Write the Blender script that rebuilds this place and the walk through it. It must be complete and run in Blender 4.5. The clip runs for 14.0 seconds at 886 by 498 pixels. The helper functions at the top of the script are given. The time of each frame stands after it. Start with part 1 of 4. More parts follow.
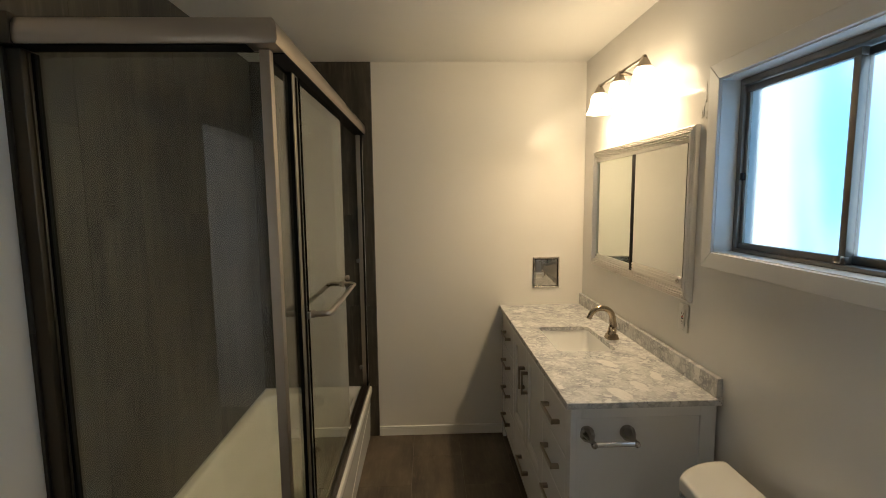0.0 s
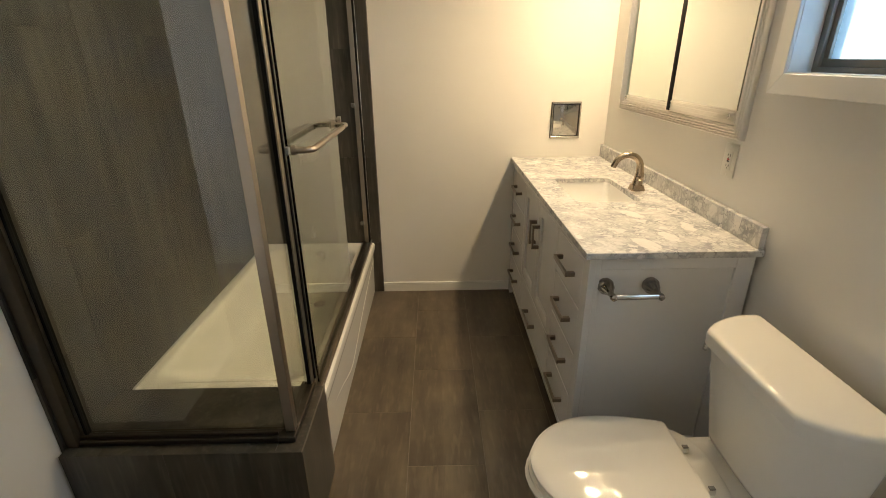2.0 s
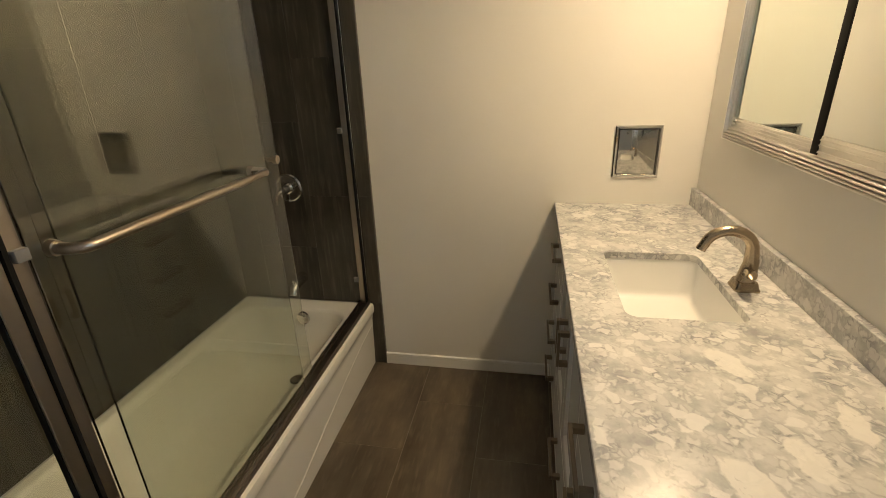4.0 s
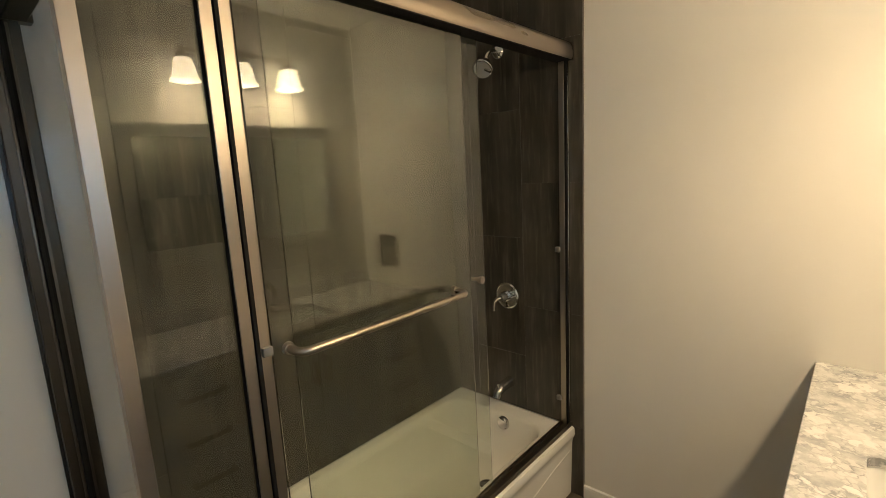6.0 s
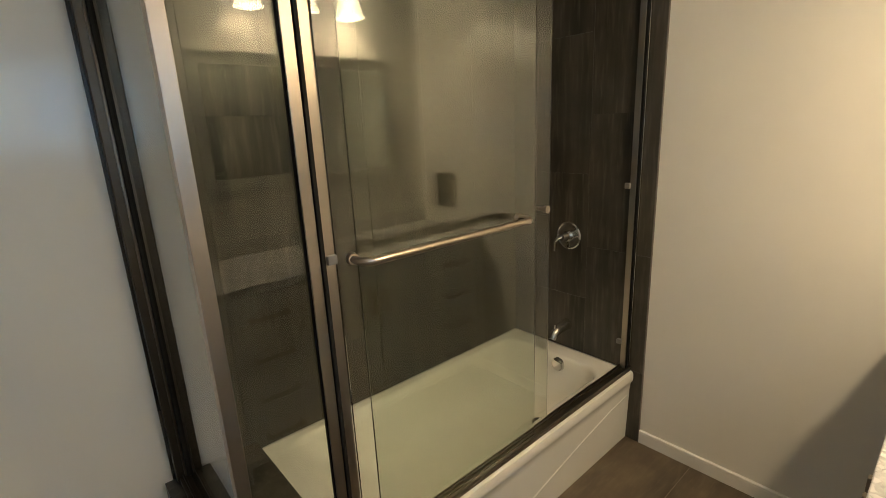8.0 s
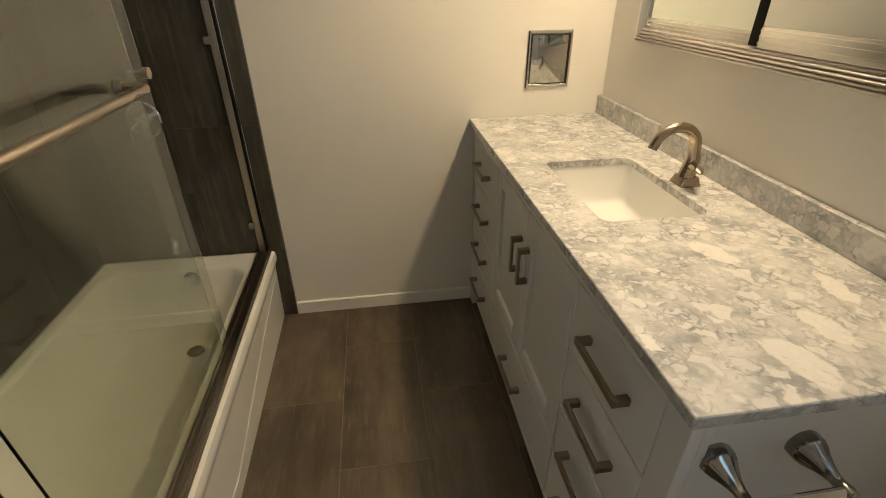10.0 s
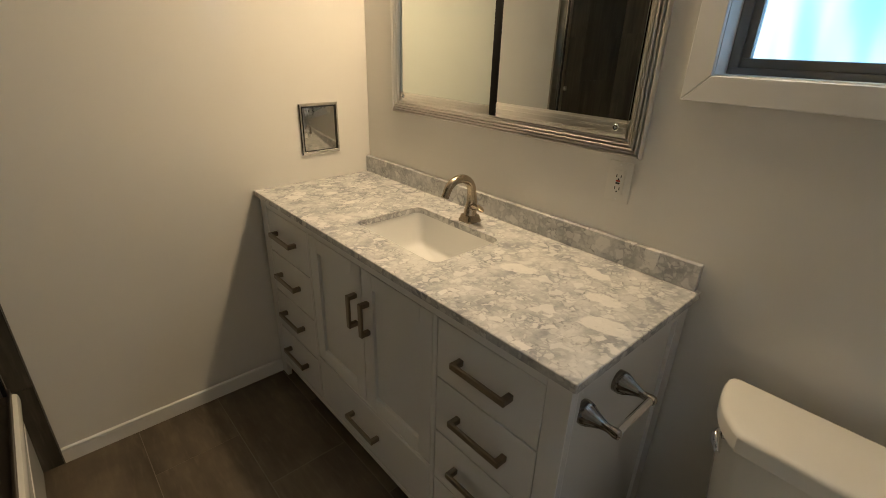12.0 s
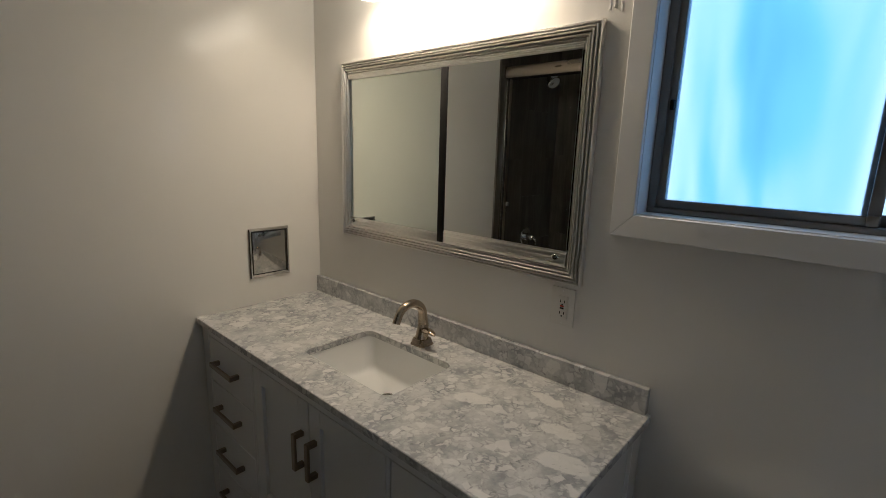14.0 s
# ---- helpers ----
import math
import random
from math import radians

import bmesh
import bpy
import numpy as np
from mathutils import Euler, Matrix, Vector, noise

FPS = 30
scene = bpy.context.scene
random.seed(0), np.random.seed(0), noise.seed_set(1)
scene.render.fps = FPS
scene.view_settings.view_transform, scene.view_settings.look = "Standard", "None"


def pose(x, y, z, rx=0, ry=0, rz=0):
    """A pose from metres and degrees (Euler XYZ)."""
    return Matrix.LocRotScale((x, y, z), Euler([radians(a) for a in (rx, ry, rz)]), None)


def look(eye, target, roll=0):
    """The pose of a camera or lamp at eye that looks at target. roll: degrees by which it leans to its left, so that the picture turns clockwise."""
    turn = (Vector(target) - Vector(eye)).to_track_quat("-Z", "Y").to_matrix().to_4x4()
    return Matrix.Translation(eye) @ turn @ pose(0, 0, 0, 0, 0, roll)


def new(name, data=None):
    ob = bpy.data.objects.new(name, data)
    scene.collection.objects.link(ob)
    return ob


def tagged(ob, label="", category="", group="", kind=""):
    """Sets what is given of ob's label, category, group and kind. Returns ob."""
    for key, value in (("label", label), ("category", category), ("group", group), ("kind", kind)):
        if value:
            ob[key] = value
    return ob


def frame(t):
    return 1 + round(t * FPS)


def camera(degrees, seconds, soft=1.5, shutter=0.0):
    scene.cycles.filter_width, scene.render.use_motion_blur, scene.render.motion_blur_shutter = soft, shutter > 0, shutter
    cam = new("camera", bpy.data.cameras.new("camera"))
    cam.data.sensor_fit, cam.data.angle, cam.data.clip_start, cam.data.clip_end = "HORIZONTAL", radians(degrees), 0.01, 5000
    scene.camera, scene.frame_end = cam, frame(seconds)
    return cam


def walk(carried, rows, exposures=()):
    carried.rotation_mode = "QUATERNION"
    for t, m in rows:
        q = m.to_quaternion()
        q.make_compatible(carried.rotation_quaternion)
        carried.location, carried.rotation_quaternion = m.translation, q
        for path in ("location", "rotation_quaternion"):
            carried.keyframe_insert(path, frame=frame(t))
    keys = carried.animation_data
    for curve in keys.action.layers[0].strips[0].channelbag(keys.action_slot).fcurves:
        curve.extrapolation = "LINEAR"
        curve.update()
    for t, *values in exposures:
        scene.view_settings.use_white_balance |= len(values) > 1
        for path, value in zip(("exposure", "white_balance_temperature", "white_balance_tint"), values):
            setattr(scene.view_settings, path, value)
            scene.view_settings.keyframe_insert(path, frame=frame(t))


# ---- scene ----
cam = camera(87.1, 14.0, soft=0.9)
PATH = [
    (0, (0.356, -3.105, 1.638), (0.423, -1.118, 1.421), -0.6),
    (0.5, (0.354, -3.093, 1.595), (0.415, -1.12, 1.272), -0.4),
    (1, (0.36, -3.084, 1.552), (0.415, -1.145, 1.066), -0.4),
    (1.5, (0.372, -3.057, 1.509), (0.413, -1.165, 0.864), -0.5),
    (2, (0.374, -2.877, 1.48), (0.4, -1.026, 0.723), -0.6),
    (2.2, (0.366, -2.761, 1.482), (0.393, -0.922, 0.696), -0.7),
    (4.3, (0.785, -1.982, 1.495), (0.288, -0.179, 0.786), -2.2),
    (4.5, (0.811, -1.962, 1.512), (0.204, -0.176, 0.846), -2.1),
    (5, (0.883, -1.932, 1.549), (-0.023, -0.232, 1.01), -2.1),
    (5.5, (0.921, -1.925, 1.589), (-0.227, -0.347, 1.154), -2.6),
    (6, (0.92, -1.947, 1.617), (-0.405, -0.486, 1.284), -3.0),
    (6.5, (0.91, -1.953, 1.627), (-0.528, -0.587, 1.373), -3.2),
    (7, (0.913, -1.96, 1.617), (-0.597, -0.664, 1.414), -3.0),
    (7.5, (0.896, -1.951, 1.574), (-0.639, -0.704, 1.279), -2.6),
    (8, (0.873, -1.954, 1.512), (-0.586, -0.684, 1.005), -2.6),
    (8.5, (0.772, -1.981, 1.447), (-0.37, -0.527, 0.682), -1.7),
    (9, (0.654, -1.999, 1.412), (-0.024, -0.358, 0.491), -0.9),
    (9.2, (0.627, -1.982, 1.402), (0.141, -0.299, 0.436), -1.1),
    (11.3, (0.2, -1.866, 1.468), (1.236, -0.439, 0.524), 1.6),
    (11.5, (0.193, -1.867, 1.477), (1.3, -0.468, 0.573), 1.7),
    (12, (0.191, -1.877, 1.482), (1.422, -0.525, 0.672), 1.7),
    (12.5, (0.197, -1.879, 1.481), (1.494, -0.564, 0.716), 1.4),
    (13, (0.203, -1.876, 1.506), (1.563, -0.576, 0.828), 1.3),
    (13.5, (0.202, -1.869, 1.539), (1.623, -0.568, 1.004), 1.5),
    (14, (0.203, -1.87, 1.572), (1.658, -0.559, 1.164), 1.7),
]
# the clip's own exposure and white balance
EXPOSURES = [
    (0.0, -0.38, 6500, 11), (0.5, -0.28, 6500, 9), (1.0, -0.02, 6550, 9), (1.5, 0.33, 6650, 11), (2.0, 0.48, 6650, 11),
    (4.5, -0.1, 6600, 11), (5.5, 0.08, 6600, 11), (6.5, 0.28, 6600, 11), (8.0, 0.32, 6500, 10), (9.0, 0.18, 6400, 9), (11.5, -0.12, 6500, 12), (12.0, -0.3, 6500, 12),
    (12.5, -0.36, 6550, 12), (13.0, -0.49, 6450, 13), (13.5, -0.74, 6150, 14), (14.0, -1.12, 5300, 13),
]
walk(cam, [(t, look(eye, target, roll)) for t, eye, target, roll in PATH], EXPOSURES)

# world: bluish overcast daylight behind the frosted window
world = bpy.data.worlds.new("sky")
scene.world = world
world.use_nodes = True
wt = world.node_tree
sky = wt.nodes.new("ShaderNodeTexSky")
sky.sky_type, sky.sun_disc, sky.sun_elevation, sky.sun_rotation = "NISHITA", False, radians(40), radians(60)
wt.links.new(sky.outputs[0], wt.nodes["Background"].inputs[0])
wt.nodes["Background"].inputs[1].default_value = 0.1

LAMP_POWER, LAMP_COLOR = 15.0, (1.0, 0.755, 0.46)
SHADE_GLOW, SKY_GLOW, HALL_GLOW = 10.5, 3.0, 6.6
LAMPS_Y = (-0.496, -0.760, -1.024)
LAMP_X, LAMP_Z = 1.315, 2.24

# plan, in metres
WALL_R, WALL_L, TILE_L, Y_BACK, CEIL = 1.41, -0.766, -0.756, -4.0, 2.51
WALL_T = 0.13
DOOR_Y0, DOOR_Y1, DOOR_Z = -3.62, -2.82, 2.03
WIN_Y0, WIN_Y1, WIN_Z0, WIN_Z1 = -2.345, -1.436, 1.425, 2.05
RIM, DECK = 0.362, 0.400
DECK_Y, TUB_Y = -1.815, -1.508


# ---- materials ----
def material(name, color, rough=0.5, metal=0.0, **more):
    m = bpy.data.materials.new(name)
    m.use_nodes = True
    b = m.node_tree.nodes["Principled BSDF"]
    b.inputs["Base Color"].default_value = (*color, 1)
    b.inputs["Roughness"].default_value = rough
    b.inputs["Metallic"].default_value = metal
    for key, value in more.items():
        b.inputs[key.replace("_", " ")].default_value = value
    return m


def add(m, kind, **values):
    n = m.node_tree.nodes.new("ShaderNode" + kind)
    for key, value in values.items():
        n.inputs[key.replace("_", " ")].default_value = value
    return n


def wire(m, a, b):
    m.node_tree.links.new(a, b)


def bsdf(m):
    return m.node_tree.nodes["Principled BSDF"]


def coords(m, scale=(1, 1, 1), per_object=False):
    """World-sized coordinates; per_object shifts them by each piece's own random number."""
    g = add(m, "NewGeometry")
    mp = add(m, "Mapping", Scale=scale)
    wire(m, g.outputs["Position"], mp.inputs["Vector"])
    if per_object:
        info = add(m, "ObjectInfo")
        mul = add(m, "Math")
        mul.operation, mul.inputs[1].default_value = "MULTIPLY", 37.0
        wire(m, info.outputs["Random"], mul.inputs[0])
        com = add(m, "CombineXYZ")
        for k in range(3):
            wire(m, mul.outputs[0], com.inputs[k])
        wire(m, com.outputs[0], mp.inputs["Location"])
    return mp.outputs[0]


def ramp(m, fac, *stops):
    r = add(m, "ValToRGB")
    el = r.color_ramp.elements
    while len(el) < len(stops):
        el.new(0.5)
    for e, (p, c) in zip(el, stops):
        e.position, e.color = p, (*c, 1) if len(c) == 3 else c
    wire(m, fac, r.inputs[0])
    return r.outputs[0]


def mixed(m, fac, a, b, mode="MIX"):
    n = add(m, "Mix")
    n.data_type, n.blend_type = "RGBA", mode
    for socket, v in ((n.inputs[0], fac), (n.inputs[6], a), (n.inputs[7], b)):
        if isinstance(v, (int, float)):
            socket.default_value = v
        elif isinstance(v, tuple):
            socket.default_value = (*v, 1)
        else:
            wire(m, v, socket)
    return n.outputs[2]


def noise_of(m, vec, scale, detail=3.0, rough=0.55, distort=0.0):
    n = add(m, "TexNoise", Scale=scale, Detail=detail, Roughness=rough, Distortion=distort)
    wire(m, vec, n.inputs["Vector"])
    return n.outputs[0]


def bump(m, height, strength, distance=0.002):
    b = add(m, "Bump", Strength=strength, Distance=distance)
    wire(m, height, b.inputs["Height"])
    wire(m, b.outputs[0], bsdf(m).inputs["Normal"])


def painted(name, color, rough, relief=0.25, scale=260.0):
    m = material(name, color, rough)
    v = coords(m)
    patch = noise_of(m, v, 2.3, 4)
    dark = tuple(c * 0.94 for c in color)
    wire(m, mixed(m, patch, dark, color), bsdf(m).inputs["Base Color"])
    both = mixed(m, 0.35, noise_of(m, v, scale, 2), noise_of(m, v, 38.0, 3))
    bump(m, both, relief, 0.0012)
    return m


def tile_stone(name, stretch, base, pale, rough):
    """Dark porcelain with soft streaks that run along one axis and a few pale wisps."""
    m = material(name, base, rough)
    v = coords(m, stretch, True)
    streak = noise_of(m, v, 7.0, 4, 0.55)
    fine = noise_of(m, coords(m, tuple(s * 4 for s in stretch), True), 9.0, 2, 0.5)
    cloud = noise_of(m, coords(m, (1, 1, 1), True), 3.2, 4, 0.6)
    low = tuple(c * 0.62 for c in base)
    c = mixed(m, ramp(m, streak, (0.30, (0, 0, 0)), (0.72, (1, 1, 1))), low, tuple(0.55 * p + 0.45 * q for p, q in zip(base, pale)))
    c = mixed(m, ramp(m, fine, (0.52, (0, 0, 0)), (0.80, (0.55, 0.55, 0.55))), c, pale)
    c = mixed(m, 0.8, c, ramp(m, cloud, (0.3, (0.62, 0.60, 0.58)), (0.7, (1.30, 1.27, 1.22))), "MULTIPLY")
    wire(m, c, bsdf(m).inputs["Base Color"])
    wire(m, ramp(m, fine, (0.3, (rough * 0.95,) * 3), (0.7, (rough * 1.08,) * 3)), bsdf(m).inputs["Roughness"])
    bump(m, fine, 0.02, 0.001)
    return m


def brushed(name, color, rough, stretch):
    m = material(name, color, rough, 1.0)
    smudge = noise_of(m, coords(m, tuple(max(s, 0.3) for s in stretch)), 7.0, 3)
    wire(m, ramp(m, smudge, (0.3, (rough * 0.96,) * 3), (0.7, (rough * 1.04,) * 3)), bsdf(m).inputs["Roughness"])
    return m


M_WALL = painted("wall_paint", (0.80, 0.775, 0.72), 0.14, 0.085, 75.0)
M_CEIL = painted("ceiling_paint", (0.80, 0.78, 0.73), 0.45, 0.2)
M_TRIM = painted("trim_paint", (0.80, 0.79, 0.76), 0.35, 0.1)
M_CAB = painted("cabinet_paint", (0.76, 0.755, 0.735), 0.22, 0.08, 420.0)
# dark carcass colour stands in for the shade inside the cabinet gaps
M_CABIN = material("cabinet_gap_shade", (0.16, 0.165, 0.17), 0.6)
M_TILE_W = tile_stone("wall_tile", (1.6, 1.6, 0.16), (0.040, 0.035, 0.027), (0.150, 0.134, 0.105), 0.30)
M_TILE_F = tile_stone("floor_tile", (1.5, 0.26, 1.5), (0.118, 0.093, 0.065), (0.205, 0.163, 0.116), 0.33)
M_GROUT = painted("grout", (0.22, 0.188, 0.146), 0.8, 0.3)
M_GROUT_W = material("dark_wall_grout", (0.045, 0.040, 0.033), 0.7)
M_EDGE = material("tile_edge", (0.16, 0.14, 0.115), 0.5)
M_NICKEL = brushed("brushed_nickel_frame", (0.43, 0.375, 0.315), 0.33, (1, 1, 0.02))
M_NICKEL_H = brushed("brushed_nickel_rail", (0.45, 0.39, 0.325), 0.28, (0.02, 0.02, 1))
M_DARK = brushed("dark_bronze_track", (0.085, 0.072, 0.058), 0.40, (0.05, 0.05, 1))
M_TRACK = brushed("bronze_bottom_track", (0.20, 0.168, 0.138), 0.38, (0.05, 0.05, 1))
M_GASKET = material("black_gasket", (0.010, 0.009, 0.008), 0.75, Specular_IOR_Level=0.2)
M_PULL = brushed("pull_metal", (0.26, 0.222, 0.18), 0.30, (1, 1, 1))
M_HOLD_METAL = brushed("paper_holder_metal", (0.33, 0.305, 0.275), 0.15, (1, 1, 1))
M_FAUCET = brushed("faucet_metal", (0.44, 0.365, 0.275), 0.24, (1, 1, 1))
M_CHROME = material("chrome", (0.72, 0.71, 0.69), 0.07, 1.0)
M_ALU = brushed("mirror_frame_metal", (0.84, 0.82, 0.78), 0.30, (1, 0.03, 1))
M_MIRROR = material("mirror", (0.86, 0.88, 0.85), 0.015, 1.0)
M_HOLDER = material("hazy_mirror", (0.54, 0.53, 0.50), 0.09, 1.0)
# slightly darker and greener tint for the set-back mirror door
M_MIRROR_B = material("mirror_green_tint", (0.80, 0.86, 0.80), 0.03, 1.0)
M_PORC = material("porcelain", (0.82, 0.80, 0.735), 0.045)
M_SINK = material("sink_porcelain", (0.86, 0.855, 0.83), 0.045)
M_TUB = material("tub_enamel", (0.80, 0.785, 0.72), 0.13)
M_SEAT = material("seat_plastic", (0.82, 0.80, 0.735), 0.03)
M_PLASTIC = material("white_plastic", (0.74, 0.715, 0.65), 0.35)
M_RUBBER = material("grey_rubber", (0.20, 0.195, 0.185), 0.35)
M_RED = material("red_button", (0.45, 0.05, 0.03), 0.4)
M_SLOT = material("dark_slot", (0.02, 0.02, 0.02), 0.6)
M_WINFRAME = brushed("window_aluminium", (0.27, 0.257, 0.238), 0.45, (1, 1, 0.05))
M_SPRAY = material("spray_face_plastic", (0.42, 0.42, 0.41), 0.4)
M_DRAIN = material("drain_metal", (0.35, 0.33, 0.30), 0.25, 1.0)

M_GLASS = material("clear_glass", (0.89, 0.927, 0.868), 0.0, 0.0, Transmission_Weight=1.0, IOR=1.5)

M_FROST = material("frosted_glass", (0.95, 0.98, 1.0), 0.32, 0.0, Transmission_Weight=1.0, IOR=1.25)
v = coords(M_FROST)
bump(M_FROST, noise_of(M_FROST, v, 170.0, 2), 0.12, 0.001)

M_SHADE = material("lit_glass_shade", (0.92, 0.88, 0.80), 0.25)
bsdf(M_SHADE).inputs["Emission Color"].default_value = (1.0, 0.80, 0.52, 1)
bsdf(M_SHADE).inputs["Emission Strength"].default_value = SHADE_GLOW

# daylight and blurred greenery beyond the frosted panes
def outdoors(name, strength, low, mid, high):
    m = bpy.data.materials.new(name)
    m.use_nodes = True
    m.node_tree.nodes.remove(bsdf(m))
    em = add(m, "Emission", Strength=strength)
    v = coords(m, (1, 1, 0.14))
    streaks = mixed(m, 0.3, noise_of(m, v, 3.4, 3, 0.5, 0.5), noise_of(m, coords(m, (1, 1, 0.4)), 1.3, 2))
    wire(m, ramp(m, streaks, (0.37, low), (0.47, mid), (0.58, high)), em.inputs["Color"])
    wire(m, em.outputs[0], m.node_tree.nodes["Material Output"].inputs["Surface"])
    return m


M_OUT = outdoors("bright_outdoors", SKY_GLOW, (0.09, 0.31, 0.69), (0.21, 0.55, 0.96), (0.80, 0.94, 1.0))
# glow of the panel added outside the unseen passage, to light the room
M_OUT_HALL = outdoors("passage_added_daylight", HALL_GLOW, (0.54, 0.60, 0.70), (0.64, 0.72, 0.85), (0.86, 0.93, 1.0))

# stone top: soft pale pebbles set in grey, some with a thin dark crescent on one side
M_STONE = material("pebbled_marble", (0.7, 0.7, 0.68), 0.24)
v = coords(M_STONE)
wob = add(M_STONE, "VectorMath")
wob.operation = "MULTIPLY_ADD"
ncol = add(M_STONE, "TexNoise", Scale=30.0, Detail=5.0)
wire(M_STONE, v, ncol.inputs["Vector"])
wire(M_STONE, ncol.outputs["Color"], wob.inputs[0])
wob.inputs[1].default_value = (0.036, 0.036, 0.036)
wire(M_STONE, v, wob.inputs[2])


def calc(op, a, b):
    n = add(M_STONE, "Math")
    n.operation, n.use_clamp = op, True
    for socket, q in zip(n.inputs, (a, b)):
        if isinstance(q, (int, float)):
            socket.default_value = q
        else:
            wire(M_STONE, q, socket)
    return n.outputs[0]


def pebbles(scale, shift, share, soft0, soft1, slide=(0, 0, 0)):
    """How far a point lies inside one of the chosen pebbles, and the pebble's own random number."""
    mp = add(M_STONE, "Mapping", Location=tuple(shift + s for s in slide), Rotation=(0, 0, radians(-52)), Scale=(1.08, 0.9, 0.95))
    mp.vector_type = "TEXTURE"
    wire(M_STONE, wob.outputs[0], mp.inputs["Vector"])
    edge = add(M_STONE, "TexVoronoi", Scale=scale)
    edge.feature = "DISTANCE_TO_EDGE"
    cell = add(M_STONE, "TexVoronoi", Scale=scale)
    for n in (edge, cell):
        wire(M_STONE, mp.outputs[0], n.inputs["Vector"])
    sep = add(M_STONE, "SeparateColor")
    wire(M_STONE, cell.outputs["Color"], sep.inputs[0])
    inside = ramp(M_STONE, edge.outputs["Distance"], (soft0, (0, 0, 0)), (soft1, (1, 1, 1)))
    chosen = ramp(M_STONE, sep.outputs[0], (1 - share - 0.02, (0, 0, 0)), (1 - share + 0.02, (1, 1, 1)))
    return calc("MULTIPLY", inside, chosen), sep.outputs[1]


def patch(at, turn, size):
    """One large pale fragment with an uneven outline."""
    mp = add(M_STONE, "Mapping", Location=tuple(c + 0.018 for c in at), Rotation=(0, 0, radians(turn)), Scale=size)
    mp.vector_type = "TEXTURE"
    wire(M_STONE, wob.outputs[0], mp.inputs["Vector"])
    far = add(M_STONE, "VectorMath")
    far.operation = "LENGTH"
    wire(M_STONE, mp.outputs[0], far.inputs[0])
    return ramp(M_STONE, far.outputs["Value"], (0.86, (1, 1, 1)), (1.0, (0, 0, 0)))


cloud = noise_of(M_STONE, v, 11.0, 5, 0.62)
stone = ramp(M_STONE, cloud, (0.36, (0.32, 0.325, 0.335)), (0.50, (0.475, 0.475, 0.47)), (0.64, (0.63, 0.625, 0.605)))
gate = ramp(M_STONE, noise_of(M_STONE, v, 19.0, 3), (0.46, (0, 0, 0)), (0.62, (0.5, 0.5, 0.5)))
for scale, shift, share, soft0, soft1, low, high, strong in ((62.0, 3.1, 0.62, 0.02, 0.20, (0.56, 0.56, 0.55), (0.72, 0.71, 0.685), 0.66), (38.0, 7.7, 0.40, 0.04, 0.15, (0.60, 0.595, 0.58), (0.77, 0.76, 0.73), 0.78), (19.0, 0.4, 0.11, 0.11, 0.17, (0.70, 0.69, 0.67), (0.79, 0.78, 0.745), 0.85)):
    mask, tone = pebbles(scale, shift, share, soft0, soft1)
    slid, other = pebbles(scale, shift, share, soft0, soft1, (0.0022, -0.0034, 0.003))
    crescent = calc("MULTIPLY", calc("SUBTRACT", slid, mask), gate)
    stone = mixed(M_STONE, calc("MULTIPLY", mask, strong), stone, ramp(M_STONE, tone, (0.0, low), (1.0, high)))
    stone = mixed(M_STONE, crescent, stone, (0.17, 0.17, 0.175))
for at, turn, size in (((1.138, -1.153, 0.91), -62, (0.055, 0.028, 0.3)), ((1.279, -1.306, 0.91), -96, (0.056, 0.024, 0.3)), ((1.168, -1.402, 0.91), -77, (0.050, 0.027, 0.3)),
                       ((1.062, -1.468, 0.91), -74, (0.062, 0.034, 0.3)), ((1.389, -1.254, 0.954), 0, (0.03, 0.026, 0.024)), ((1.389, -1.405, 0.945), 0, (0.03, 0.016, 0.018))):
    stone = mixed(M_STONE, calc("MULTIPLY", patch(at, turn, size), 0.8), stone, (0.78, 0.765, 0.725))
grain = add(M_STONE, "Mapping", Rotation=(0, 0, radians(-50)), Scale=(1.9, 0.9, 1.0))
grain.vector_type = "TEXTURE"
wire(M_STONE, wob.outputs[0], grain.inputs["Vector"])
fleck = ramp(M_STONE, noise_of(M_STONE, grain.outputs[0], 95.0, 3, 0.6), (0.60, (0, 0, 0)), (0.70, (0.38, 0.38, 0.38)))
fleck = calc("MULTIPLY", fleck, ramp(M_STONE, noise_of(M_STONE, v, 8.0, 3), (0.42, (0.15, 0.15, 0.15)), (0.60, (1, 1, 1))))
stone = mixed(M_STONE, fleck, stone, (0.22, 0.222, 0.23))
wire(M_STONE, stone, bsdf(M_STONE).inputs["Base Color"])

# ---- building blocks ----
ORIGIN = {}


def thing(name, at, label, category, group="", kind=""):
    """The Empty at a thing's base, under which its parts hang."""
    ob = new(name)
    ob.empty_display_size = 0.05
    ob.location = at
    ORIGIN[ob.name] = Vector(at)
    return tagged(ob, label, category, group, kind)


def part(name, bm, mat, parent=None, label="", smooth=True, kind="", category=""):
    """One mesh object from a bmesh in world coordinates."""
    mesh = bpy.data.meshes.new(name)
    bmesh.ops.recalc_face_normals(bm, faces=bm.faces)
    base = ORIGIN[parent.name] if parent else Vector((0, 0, 0))
    bmesh.ops.translate(bm, verts=bm.verts, vec=-base)
    bm.to_mesh(mesh)
    bm.free()
    mesh.materials.append(mat)
    if smooth:
        mesh.shade_smooth()
        mesh.set_sharp_from_angle(angle=radians(38))
    ob = new(name, mesh)
    if parent:
        ob.parent = parent
    ORIGIN[ob.name] = base
    return tagged(ob, label, category, "", kind)


